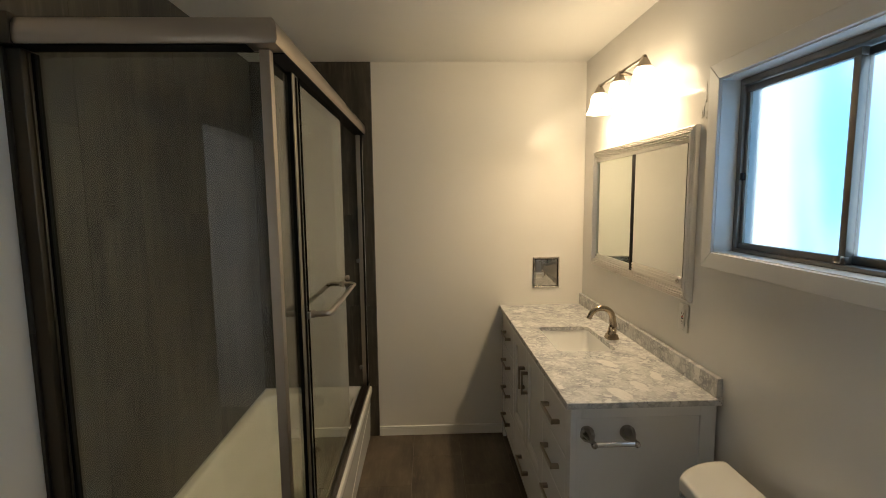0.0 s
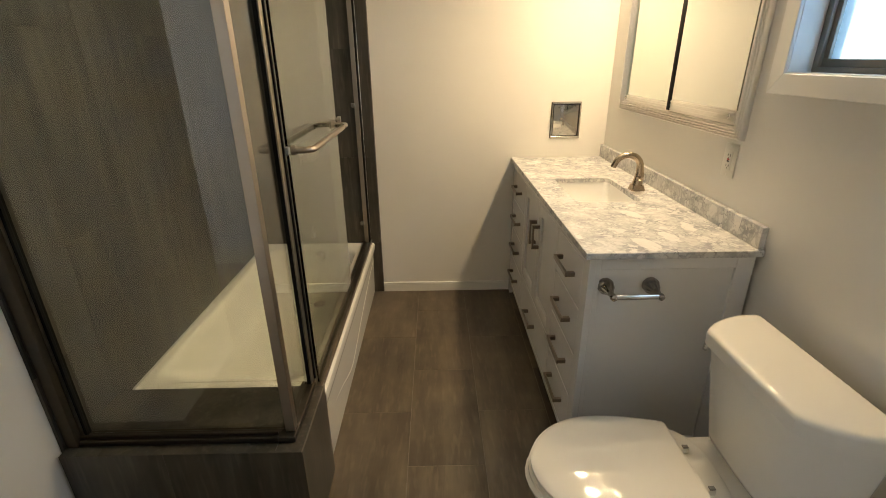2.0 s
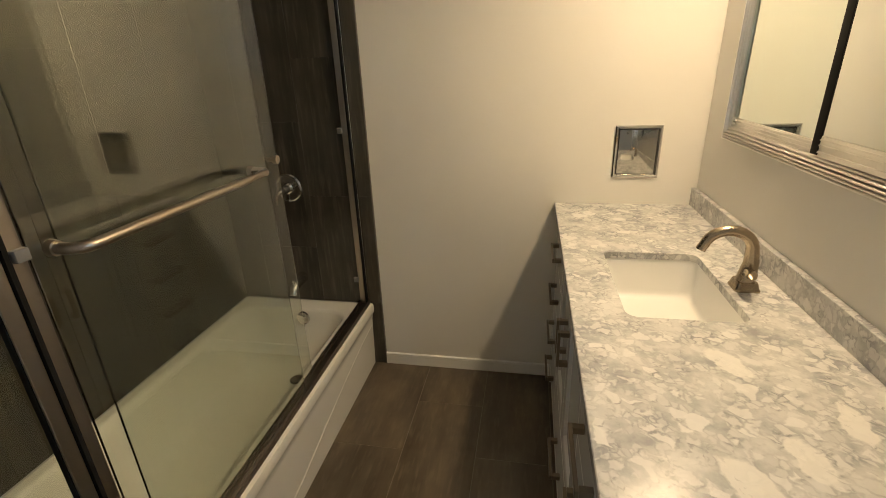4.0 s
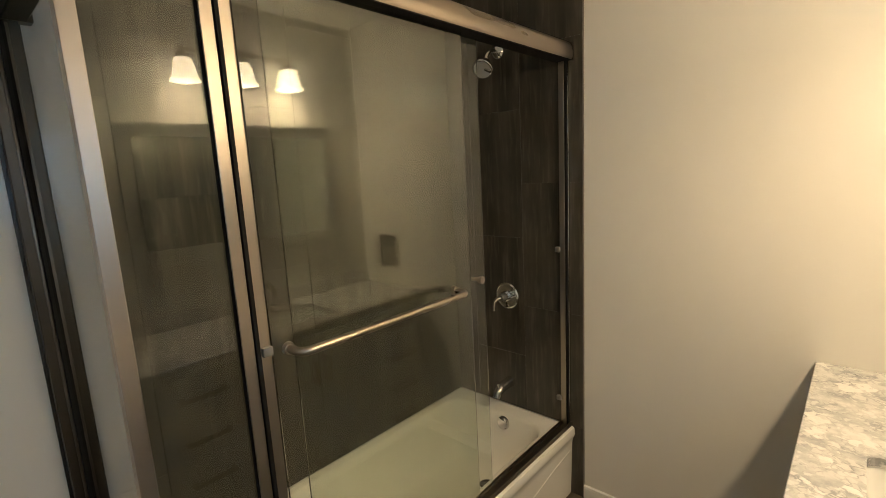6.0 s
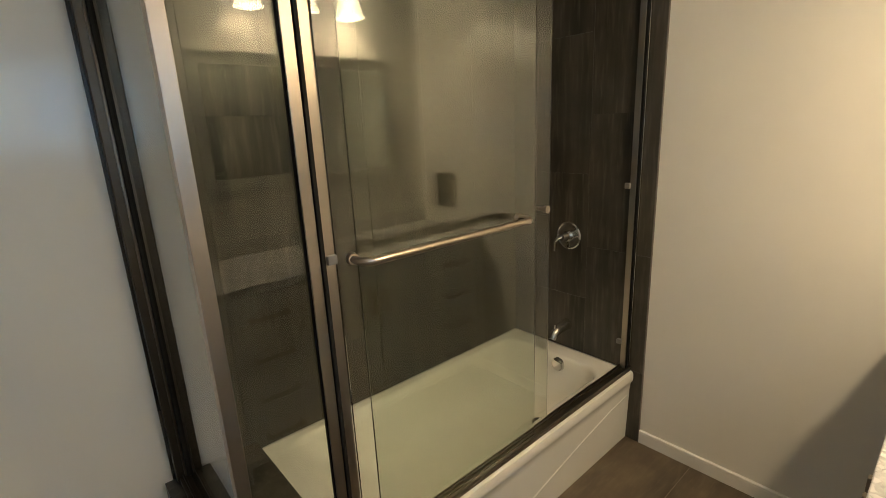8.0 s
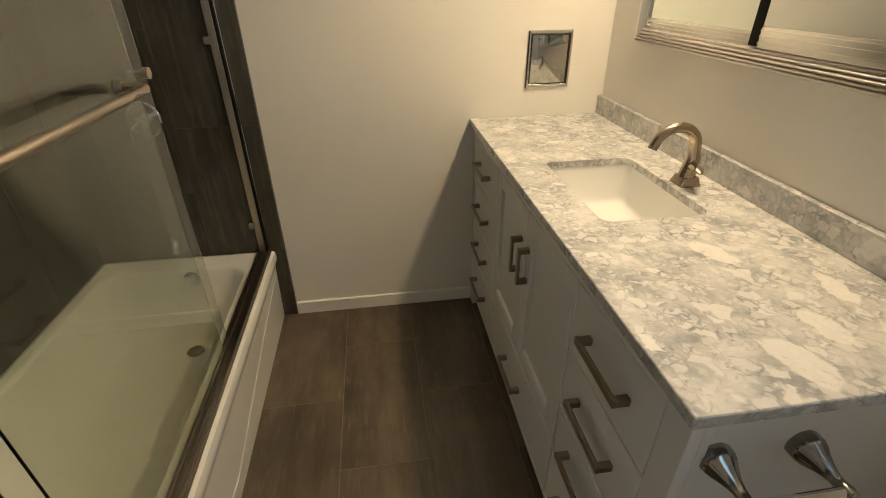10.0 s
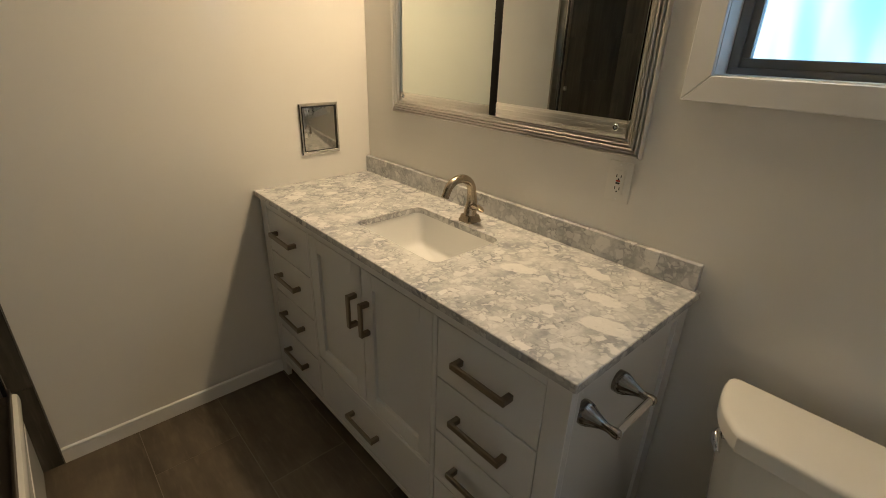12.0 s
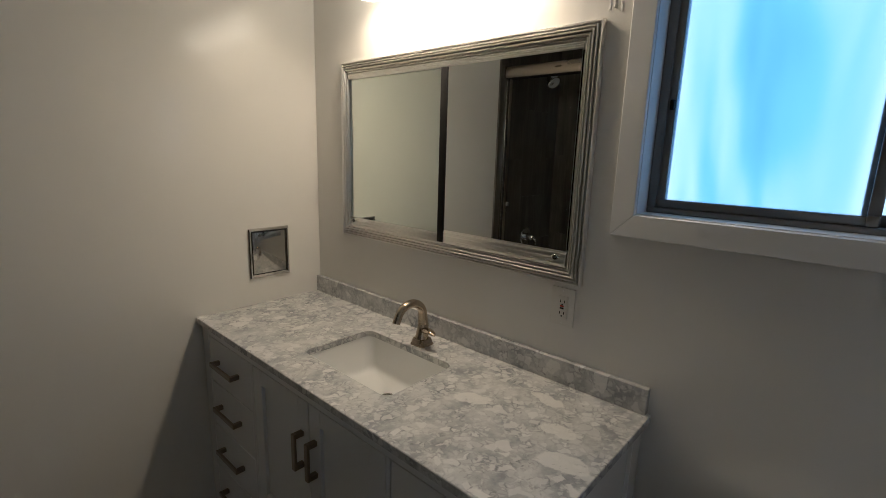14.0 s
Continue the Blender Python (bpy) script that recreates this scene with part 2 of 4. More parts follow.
def fixed(name, bm, mat, label="", smooth=False):
    """A piece of the setting."""
    return part(name, bm, mat, None, label, smooth, "structure")


def box(x0, x1, y0, y1, z0, z1, bevel=0.0, into=None, seg=2):
    bm = bmesh.new()
    bmesh.ops.create_cube(bm, size=1)
    for q in bm.verts:
        q.co = ((x0, x1)[q.co.x > 0], (y0, y1)[q.co.y > 0], (z0, z1)[q.co.z > 0])
    if bevel:
        bmesh.ops.bevel(bm, geom=bm.edges, offset=bevel, segments=seg, profile=0.5, affect="EDGES", clamp_overlap=True)
    return merged(bm, into)


def merged(bm, into):
    if into is None:
        return bm
    mesh = bpy.data.meshes.new("temporary")
    bm.to_mesh(mesh)
    into.from_mesh(mesh)
    bm.free()
    bpy.data.meshes.remove(mesh)
    return into


def loft(loops, cap_start=True, cap_end=True, into=None):
    """A skin over closed loops of equally many points."""
    bm = bmesh.new()
    rows = [[bm.verts.new(p) for p in loop] for loop in loops]
    n = len(rows[0])
    for a, b in zip(rows, rows[1:]):
        for k in range(n):
            bm.faces.new((a[k], a[(k + 1) % n], b[(k + 1) % n], b[k]))
    if cap_start:
        bm.faces.new(rows[0][::-1])
    if cap_end:
        bm.faces.new(rows[-1])
    return merged(bm, into)


def lathe(profile, at=(0, 0, 0), turn=None, seg=32, cap=True, into=None):
    """A turned shape: (radius, height) rows about z, then turned and moved."""
    m = Matrix.Translation(at) @ (turn or Matrix())
    loops = [[m @ Vector((r * math.cos(2 * math.pi * k / seg), r * math.sin(2 * math.pi * k / seg), h)) for k in range(seg)] for r, h in profile]
    return loft(loops, cap, cap, into)


def aimed(way):
    return Vector(way).to_track_quat("Z", "Y").to_matrix().to_4x4()


def rod(a, b, r, seg=16, into=None, r2=None):
    a, b = Vector(a), Vector(b)
    return lathe([(r, 0), (r if r2 is None else r2, (b - a).length)], a, aimed(b - a), seg, True, into)


def tube(points, radii, seg=14, into=None):
    """A round bar along a polyline."""
    pts = [Vector(p) for p in points]
    if isinstance(radii, (int, float)):
        radii = [radii] * len(pts)
    loops, side = [], None
    for k, p in enumerate(pts):
        way = (pts[min(k + 1, len(pts) - 1)] - pts[max(k - 1, 0)]).normalized()
        side = (way.orthogonal() if side is None else side - way * side.dot(way)).normalized()
        up = way.cross(side)
        loops.append([p + radii[k] * (math.cos(2 * math.pi * j / seg) * side + math.sin(2 * math.pi * j / seg) * up) for j in range(seg)])
    return loft(loops, True, True, into)


def prism(profile, axis, a, b, into=None):
    """A closed outline in the two other axes, in their order, drawn out along an axis."""
    def put(p, t):
        q = list(p)
        q.insert("xyz".index(axis), t)
        return q
    return loft([[put(p, a) for p in profile], [put(p, b) for p in profile]], True, True, into)


def rounded(x0, x1, y0, y1, r, z, seg=6):
    """A loop: a rectangle with round corners at height z."""
    out = []
    for cx, cy, s in ((x1 - r, y1 - r, 0), (x0 + r, y1 - r, 90), (x0 + r, y0 + r, 180), (x1 - r, y0 + r, 270)):
        out += [(cx + r * math.cos(radians(s + 90 * k / seg)), cy + r * math.sin(radians(s + 90 * k / seg)), z) for k in range(seg + 1)]
    return out


def arc(center, r, a0, a1, n, plane="xz"):
    pts = []
    for k in range(n + 1):
        a = radians(a0 + (a1 - a0) * k / n)
        d = {"xz": (math.cos(a), 0, math.sin(a)), "xy": (math.cos(a), math.sin(a), 0), "yz": (0, math.cos(a), math.sin(a))}[plane]
        pts.append(tuple(c + r * e for c, e in zip(center, d)))
    return pts


# ---- the room ----
fixed("floor", box(WALL_L - 0.2, WALL_R + 0.2, Y_BACK - 0.2, 0.2, -0.12, -0.0009), M_GROUT, "dark grout bed under brown floor tiles")
fixed("ceiling", box(WALL_L - 0.2, WALL_R + 0.2, Y_BACK - 0.2, 0.2, CEIL, CEIL + 0.1), M_CEIL, "smooth cream-white painted ceiling")
fixed("wall_north", box(WALL_L - 0.2, WALL_R + 0.2, 0, 0.13, -0.003, CEIL), M_WALL, "cream-white semi-gloss painted end wall")
fixed("wall_south", box(WALL_L - 0.2, WALL_R + 0.2, Y_BACK - 0.13, Y_BACK, -0.003, CEIL), M_WALL, "plain cream-white painted wall")
bm = box(WALL_L - 0.13, WALL_L, DOOR_Y1, 0, -0.003, CEIL)
box(WALL_L - 0.13, WALL_L, Y_BACK, DOOR_Y0, -0.003, CEIL, 0, bm)
box(WALL_L - 0.13, WALL_L, DOOR_Y0, DOOR_Y1, DOOR_Z, CEIL, 0, bm)
fixed("wall_west", bm, M_WALL, "cream-white painted wall with an open doorway")
# unseen passage beyond the doorway; its window and glowing panel are added for daylight
HX = WALL_L - 1.75
fixed("floor_hall", box(HX - 0.13, WALL_L - 0.2, Y_BACK - 0.2, -1.6, -0.12, -0.001), M_GROUT, "plain brown floor of the passage")
fixed("ceiling_hall", box(HX - 0.13, WALL_L - 0.2, Y_BACK - 0.2, -1.6, CEIL, CEIL + 0.1), M_CEIL, "plain white passage ceiling")
fixed("wall_hall_north", box(HX, WALL_L - 0.13, -1.73, -1.6, -0.003, CEIL), M_WALL, "plain white passage wall")
fixed("wall_hall_south", box(HX, WALL_L - 0.2, Y_BACK - 0.13, Y_BACK, -0.003, CEIL), M_WALL, "plain white passage wall")
bm = box(HX - 0.13, HX, -2.3, -1.6, -0.003, CEIL)
box(HX - 0.13, HX, Y_BACK - 0.13, -3.7, -0.003, CEIL, 0, bm)
box(HX - 0.13, HX, -3.7, -2.3, -0.003, 0.7, 0, bm)
box(HX - 0.13, HX, -3.7, -2.3, 2.1, CEIL, 0, bm)
fixed("wall_hall_west", bm, M_WALL, "plain white passage wall, unseen, with an opening added for daylight")
fixed("backdrop_hall", box(HX - 0.30, HX - 0.29, -4.2, -1.8, 0.3, 2.5), M_OUT_HALL, "bright bluish daylight outdoors")
bm = bmesh.new()
box(WALL_R, WALL_R + WALL_T, WIN_Y1, 0, -0.003, CEIL, into=bm)
box(WALL_R, WALL_R + WALL_T, Y_BACK, WIN_Y0, -0.003, CEIL, into=bm)
box(WALL_R, WALL_R + WALL_T, WIN_Y0, WIN_Y1, -0.003, WIN_Z0, into=bm)
box(WALL_R, WALL_R + WALL_T, WIN_Y0, WIN_Y1, WIN_Z1, CEIL, into=bm)
fixed("wall_east", bm, M_WALL, "cream-white painted wall with the window opening")
fixed("backdrop", box(WALL_R + WALL_T + 0.12, WALL_R + WALL_T + 0.13, -3.4, -0.4, 0.3, 3.2), M_OUT, "bright bluish daylight outdoors")
bm = prism([(0.0, 0.0), (-0.011, 0.0), (-0.011, 0.053), (-0.0097, 0.0545), (-0.0097, 0.056), (-0.0122, 0.0575), (-0.0125, 0.0615), (-0.010, 0.0645), (0.0, 0.0655)], "x", 0.009, 0.875)
fixed("baseboard", bm, M_TRIM, "low white painted baseboard on the end wall", True)

# ---- window ----
win = thing("window_1", (WALL_R, (WIN_Y0 + WIN_Y1) / 2, WIN_Z0), "aluminium sliding window with two frosted panes and white trim", "window", kind="structure")


def mitred(y0, y1, z0, z1, w, x0, x1, which):
    """One board of a picture-frame trim with mitred ends."""
    o = [(y0, z0), (y1, z0), (y1, z1), (y0, z1)]
    i = [(y0 + w, z0 + w), (y1 - w, z0 + w), (y1 - w, z1 - w), (y0 + w, z1 - w)]
    a, b = which, (which + 1) % 4
    bm = prism([o[a], o[b], i[b], i[a]], "x", x0, x1)
    bmesh.ops.bevel(bm, geom=bm.edges, offset=0.0018, segments=1, affect="EDGES")
    return bm


for k in range(4):
    part("trim_board", mitred(WIN_Y0 - 0.051, WIN_Y1 + 0.052, WIN_Z0 - 0.053, WIN_Z1 + 0.054, 0.058, WALL_R - 0.017, WALL_R, k), M_TRIM, win, "white painted trim board" if k == 0 else "")
for nm, b in (("sill", (WALL_R - 0.006, 1.485, WIN_Y0, WIN_Y1, WIN_Z0, WIN_Z0 + 0.008)), ("head_liner", (WALL_R - 0.006, 1.485, WIN_Y0, WIN_Y1, WIN_Z1 - 0.008, WIN_Z1)),
              ("side_liner", (WALL_R - 0.006, 1.485, WIN_Y1 - 0.008, WIN_Y1, WIN_Z0 + 0.008, WIN_Z1 - 0.008)), ("side_liner", (WALL_R - 0.006, 1.485, WIN_Y0, WIN_Y0 + 0.008, WIN_Z0 + 0.008, WIN_Z1 - 0.008))):
    part(nm, box(*b), M_TRIM, win)
Y_M = -1.877


def frame_bars(name, x0, x1, y0, y1, z0, z1, w, parent, mat, wb=None):
    wb = wb or w
    fr = box(x0, x1, y0, y1, z0, z0 + wb, 0.002)
    box(x0, x1, y0, y1, z1 - w, z1, 0.002, fr)
    box(x0, x1, y0, y0 + w, z0 + wb, z1 - w, 0.002, fr)
    box(x0, x1, y1 - w, y1, z0 + wb, z1 - w, 0.002, fr)
    return part(name, fr, mat, parent)


frame_bars("window_frame", 1.470, 1.535, WIN_Y0 + 0.008, WIN_Y1 - 0.008, WIN_Z0 + 0.008, WIN_Z1 - 0.008, 0.022, win, M_WINFRAME, 0.014)
s1 = frame_bars("sash", 1.480, 1.502, Y_M - 0.02, WIN_Y1 - 0.026, WIN_Z0 + 0.022, WIN_Z1 - 0.034, 0.022, win, M_WINFRAME, 0.021)
s2 = frame_bars("sash", 1.506, 1.528, WIN_Y0 + 0.026, Y_M + 0.012, WIN_Z0 + 0.022, WIN_Z1 - 0.034, 0.022, win, M_WINFRAME, 0.024)
for s, x, y0, y1 in ((s1, 1.491, Y_M, WIN_Y1 - 0.046), (s2, 1.517, WIN_Y0 + 0.048, Y_M - 0.01)):
    pane = part("pane", box(x - 0.002, x + 0.002, y0 - 0.003, y1 + 0.003, WIN_Z0 + 0.040, WIN_Z1 - 0.053), M_FROST, s, "frosted glass pane", False)
    pane.visible_shadow = False
part("latch", box(1.466, 1.482, WIN_Y1 - 0.046, WIN_Y1 - 0.036, 1.69, 1.715, 0.003), M_GASKET, s1, "small black sash latch")
part("latch", box(1.468, 1.482, Y_M - 0.018, Y_M + 0.002, WIN_Z0 + 0.024, WIN_Z0 + 0.046, 0.002), M_PULL, s1, "small metal sash clip")

# ---- bathtub and its tiled deck ----
X_F = -0.036
tub = thing("bathtub", (-0.4, -0.75, 0), "white enamelled alcove bathtub with a ribbed apron", "bathtub")
L = []
N = 8
for x0, x1, y0, y1, r, z in ((-0.752, X_F - 0.004, TUB_Y + 0.002, -0.012, 0.012, RIM - 0.03), (-0.752, X_F - 0.004, TUB_Y + 0.002, -0.012, 0.012, RIM - 0.006), (-0.748, X_F - 0.012, TUB_Y + 0.006, -0.016, 0.012, RIM),
                             (-0.722, -0.128, -1.455, -0.100, 0.09, RIM - 0.001), (-0.715, -0.136, -1.438, -0.106, 0.09, RIM - 0.005), (-0.707, -0.144, -1.405, -0.112, 0.09, RIM - 0.018), (-0.701, -0.150, -1.355, -0.117, 0.095, 0.305),
                             (-0.694, -0.157, -1.265, -0.124, 0.10, 0.235), (-0.685, -0.166, -1.17, -0.132, 0.11, 0.165), (-0.670, -0.180, -1.08, -0.143, 0.12, 0.110), (-0.645, -0.204, -1.01, -0.165, 0.12, 0.080),
                             (-0.61, -0.24, -0.95, -0.20, 0.11, 0.066), (-0.55, -0.30, -0.88, -0.24, 0.10, 0.058)):
    L.append(rounded(x0, x1, y0, y1, r, z, N))
part("basin", loft(L, False, True), M_TUB, tub)
prof = [(X_F - 0.05, 0.0), (X_F - 0.022, 0.0), (X_F - 0.020, 0.05), (X_F - 0.014, 0.27), (X_F - 0.010, 0.30), (X_F - 0.002, 0.312), (X_F, 0.325), (X_F, RIM - 0.016), (X_F - 0.003, RIM - 0.005), (X_F - 0.012, RIM - 0.0005), (X_F - 0.05, RIM - 0.0005)]
part("apron", prism([(x, z) for x, z in prof], "y", TUB_Y + 0.002, -0.012), M_TUB, tub)
rib = bmesh.new()
sweep = [(-0.03, 0.238), (-0.18, 0.222), (-0.40, 0.182), (-0.65, 0.128), (-0.85, 0.080), (-0.93, 0.066), (-1.00, 0.074), (-1.08, 0.100), (-1.18, 0.136), (-1.30, 0.170), (-1.44, 0.195)]
tube([(X_F - 0.0305 + 0.022 * z, y, z) for y, z in sweep], [0.0125] * 8 + [0.0118, 0.0106, 0.009], 20, rib)
part("apron_rib", rib, M_TUB, tub)
part("overflow_plate", lathe([(0.0, 0.016), (0.022, 0.016), (0.033, 0.010), (0.036, 0.0)], (-0.378, -0.1215, 0.316), aimed((0, -1, 0.10)), 32), M_CHROME, tub, "round chrome overflow plate")
part("tub_drain", lathe([(0.034, 0), (0.034, 0.004), (0.028, 0.006), (0.020, 0.003), (0.0, 0.003)], (-0.38, -0.285, 0.058), None, 28), M_DRAIN, tub, "round metal tub drain")

deck = thing("tub_deck", (-0.4, -1.66, 0), "dark brown tiled deck at the foot of the bathtub", "tub deck", kind="structure")
part("core", box(-0.755, X_F - 0.012, DECK_Y + 0.012, TUB_Y - 0.001, 0, DECK - 0.0095), M_GROUT_W, deck)

# ---- shower enclosure ----
shower = thing("shower_enclosure", (-0.08, -0.9, RIM), "brushed nickel framed glass enclosure with both doors slid open", "shower enclosure")
HZ0, HZ1 = 2.052, 2.121
head = [(-0.108, HZ0), (-0.040, HZ0), (-0.034, HZ0 + 0.008), (-0.034, HZ0 + 0.030), (-0.037, HZ0 + 0.050), (-0.044, HZ1 - 0.006), (-0.050, HZ1), (-0.108, HZ1)]
out_z = [(-0.034 - x, z) for x, z in head]
bm = loft([[(-0.034 - d, -0.012, z) for d, z in out_z], [(-0.034 - d, -1.806 + d, z) for d, z in out_z], [(-0.716, -1.806 + d, z) for d, z in out_z]])
part("header", bm, M_NICKEL_H, shower, "curved brushed nickel header rail turning the corner")
part("header_cap", box(-0.11, -0.032, -0.018, -0.0115, HZ0 - 0.002, HZ1 + 0.002, 0.002), M_DARK, shower, "dark bronze end cap")
# thin black sheets paint the header's underside dark, in place of its shade
part("header_under_shade", box(-0.106, -0.040, -1.72, -0.02, HZ0 - 0.004, HZ0 - 0.0005), M_GASKET, shower, "black sheet that darkens the underside of the header")
part("return_under_shade", box(-0.716, -0.12, -1.798, -1.734, HZ0 - 0.004, HZ0 - 0.0005), M_GASKET, shower)
post = box(-0.100, -0.071, -1.754, -1.724, DECK + 0.022, HZ0 - 0.001, 0.0015, None, 2)
part("corner_post", post, M_NICKEL, shower, "brushed nickel corner post", False)
part("jamb_bead", box(-0.0598, -0.054, -0.024, -0.0115, RIM + 0.012, HZ0 - 0.002, 0.001), M_CHROME, shower, "bright bead along the wall jamb")
part("wall_jamb", box(-0.096, -0.070, -0.032, -0.011, RIM, HZ0 - 0.001, 0.0012), M_NICKEL, shower, "brushed nickel wall jamb", False)
part("jamb_seal", box(-0.0697, -0.060, -0.030, -0.011, RIM + 0.002, HZ0 - 0.002), M_GASKET, shower)
part("return_jamb", box(-0.755, -0.7165, -1.782, -1.722, DECK + 0.001, HZ0 - 0.0045, 0.0025), M_DARK, shower, "dark bronze wall jamb", False)
part("header_end_plate", box(-0.755, -0.7155, -1.813, -1.722, HZ0 - 0.004, HZ1 + 0.008, 0.002), M_DARK, shower, "dark bronze end plate of the header", False)
part("return_jamb_seal", box(-0.716, -0.704, -1.752, -1.732, DECK + 0.022, HZ0 - 0.012), M_GASKET, shower)
part("return_jamb_bead", box(-0.7165, -0.712, -1.760, -1.7525, DECK + 0.022, HZ0 - 0.012, 0.001), M_TRACK, shower, "thin bronze bead along the jamb")
part("mullion", box(-0.094, -0.079, -1.527, -1.496, DECK + 0.020, HZ0 - 0.001, 0.0012), M_GASKET, shower, "black core of the mullion", False)
part("mullion_cap", box(-0.0788, -0.074, -1.525, -1.498, DECK + 0.020, HZ0 - 0.001, 0.0012), M_NICKEL, shower, "brushed nickel mullion face", False)
part("mullion_seal", box(-0.098, -0.0695, -1.4955, -1.487, DECK + 0.02, HZ0 - 0.012), M_GASKET, shower)
part("door_post", box(-0.096, -0.075, -1.4865, -1.460, RIM + 0.02, HZ0 - 0.001, 0.0012), M_NICKEL, shower, "brushed nickel strike post", False)
track = bmesh.new()
box(-0.104, -0.050, TUB_Y + 0.004, -0.013, RIM, RIM + 0.010, 0.002, track)
box(-0.104, -0.101, TUB_Y + 0.004, -0.013, RIM + 0.009, RIM + 0.017, 0.001, track)
box(-0.092, -0.086, TUB_Y + 0.004, -0.013, RIM + 0.009, RIM + 0.017, 0.001, track)
box(-0.058, -0.050, TUB_Y + 0.004, -0.013, RIM + 0.012, RIM + 0.024, 0.002, track)
part("bottom_track", track, M_TRACK, shower, "dark bronze bottom track", False)
bm = bmesh.new()
box(-0.118, -0.066, -1.776, TUB_Y - 0.001, DECK, DECK + 0.021, 0.003, bm)
box(-0.716, -0.118, -1.776, -1.726, DECK, DECK + 0.021, 0.003, bm)
box(-0.716, -0.118, -1.766, -1.760, DECK + 0.021, DECK + 0.032, 0.001, bm)
part("return_track", bm, M_DARK, shower, "dark bronze track on the tiled deck", False)


def glass(name, b, parent, label):
    ob = part(name, box(*b, 0.0008, None, 1), M_GLASS, parent, label, False)
    ob.visible_shadow = False
    return ob


glass("return_glass", (-0.706, -0.099, -1.7445, -1.7395, DECK + 0.022, HZ0 - 0.006), shower, "fixed clear glass panel")
glass("side_glass", (-0.094, -0.089, -1.726, -1.524, DECK + 0.022, HZ0 - 0.006), shower, "fixed narrow clear glass panel")
d_in = glass("inner_door", (-0.100, -0.094, -1.390, -0.607, RIM + 0.014, HZ0 - 0.002), shower, "frameless sliding glass door")
d_out = glass("outer_door", (-0.074, -0.068, -1.4595, -0.721, RIM + 0.014, HZ0 - 0.002), shower, "frameless sliding glass door with towel bar")
BZ, BX = 1.222, -0.006
pts = [(-0.068, -1.422, BZ), (-0.035, -1.422, BZ)] + [(-0.035 + 0.029 * math.sin(radians(a)), -1.422 + 0.029 * (1 - math.cos(radians(a))), BZ) for a in range(15, 91, 15)]
pts += [(p[0], -2.237 - p[1], p[2]) for p in reversed(pts)]
part("towel_bar", tube(pts, 0.0105, 16), M_NICKEL_H, d_out, "bent brushed nickel towel bar")
for y in (-1.422, -0.815):
    part("bar_flange", lathe([(0.0, 0.012), (0.014, 0.012), (0.016, 0.0)], (-0.068, y, BZ), aimed((1, 0, 0)), 24), M_NICKEL, d_out)
part("pull_knob", lathe([(0.007, -0.02), (0.007, 0.018), (0.013, 0.020), (0.013, 0.034), (0.0, 0.036)], (-0.092, -0.668, BZ + 0.005), aimed((1, 0, 0)), 24), M_NICKEL, d_in, "small brushed nickel pull knob")
for z in (1.233, 0.507):
    part("bumper", box(-0.112, -0.090, -0.050, -0.033, z - 0.012, z + 0.012, 0.003), M_RUBBER, shower, "small grey rubber bumper")
part("bumper", box(-0.0752, -0.062, -1.484, -1.4605, BZ - 0.004, BZ + 0.018, 0.002), M_RUBBER, shower)

# ---- shower fittings ----
sh = thing("shower_fixture", (-0.42, -0.012, 2.155), "chrome shower head on a bent wall arm", "shower")
part("escutcheon", lathe([(0.032, 0), (0.030, 0.006), (0.016, 0.016), (0.0, 0.016)], (-0.42, -0.0105, 2.155), aimed((0, -1, 0)), 28), M_CHROME, sh)
arm = [(-0.42, -0.02, 2.155), (-0.42, -0.05, 2.156), (-0.42, -0.075, 2.148), (-0.42, -0.095, 2.130), (-0.42, -0.105, 2.115)]
part("arm", tube(arm, 0.0095, 14), M_CHROME, sh)
part("swivel_ball", lathe([(0.0, -0.012), (0.010, -0.010), (0.015, 0.0), (0.010, 0.010), (0.0, 0.012)], (-0.42, -0.108, 2.108), aimed((0.25, -0.8, -0.75)), 20), M_CHROME, sh)
HEAD_WAY = aimed((0.25, -0.8, -0.75))
part("spray_head", lathe([(0.0, 0.0), (0.016, 0.0), (0.019, 0.010), (0.027, 0.014), (0.029, 0.040), (0.034, 0.044), (0.046, 0.056), (0.049, 0.060), (0.049, 0.068), (0.045, 0.071), (0.0, 0.071)], (-0.4175, -0.115, 2.101), HEAD_WAY, 36), M_CHROME, sh)
part("spray_face", lathe([(0.041, 0.0), (0.040, 0.002), (0.0, 0.003)], Vector((-0.4175, -0.115, 2.101)) + HEAD_WAY.to_3x3() @ Vector((0, 0, 0.0712)), HEAD_WAY, 32), M_SPRAY, sh, "grey nozzle face")
part("lever", rod((-0.385, -0.165, 2.052), (-0.352, -0.170, 2.036), 0.006), M_CHROME, sh)

val = thing("shower_valve", (-0.405, -0.012, 0.965), "chrome shower valve with a lever handle", "shower valve")
part("escutcheon", lathe([(0.068, 0), (0.068, 0.004), (0.062, 0.008), (0.056, 0.006), (0.030, 0.010), (0.0, 0.010)], (-0.405, -0.0105, 0.965), aimed((0, -1, 0)), 40), M_CHROME, val)
part("hub", lathe([(0.027, 0.0), (0.026, 0.02), (0.020, 0.045), (0.016, 0.055), (0.0, 0.056)], (-0.405, -0.021, 0.965), aimed((0, -1, 0)), 28), M_CHROME, val)
part("lever", tube([(-0.405, -0.068, 0.970), (-0.425, -0.072, 0.962), (-0.440, -0.076, 0.940), (-0.444, -0.078, 0.895)], [0.011, 0.011, 0.009, 0.007], 12), M_CHROME, val)
spt = thing("tub_spout", (-0.405, -0.012, 0.488), "chrome bathtub filler spout", "tub spout")
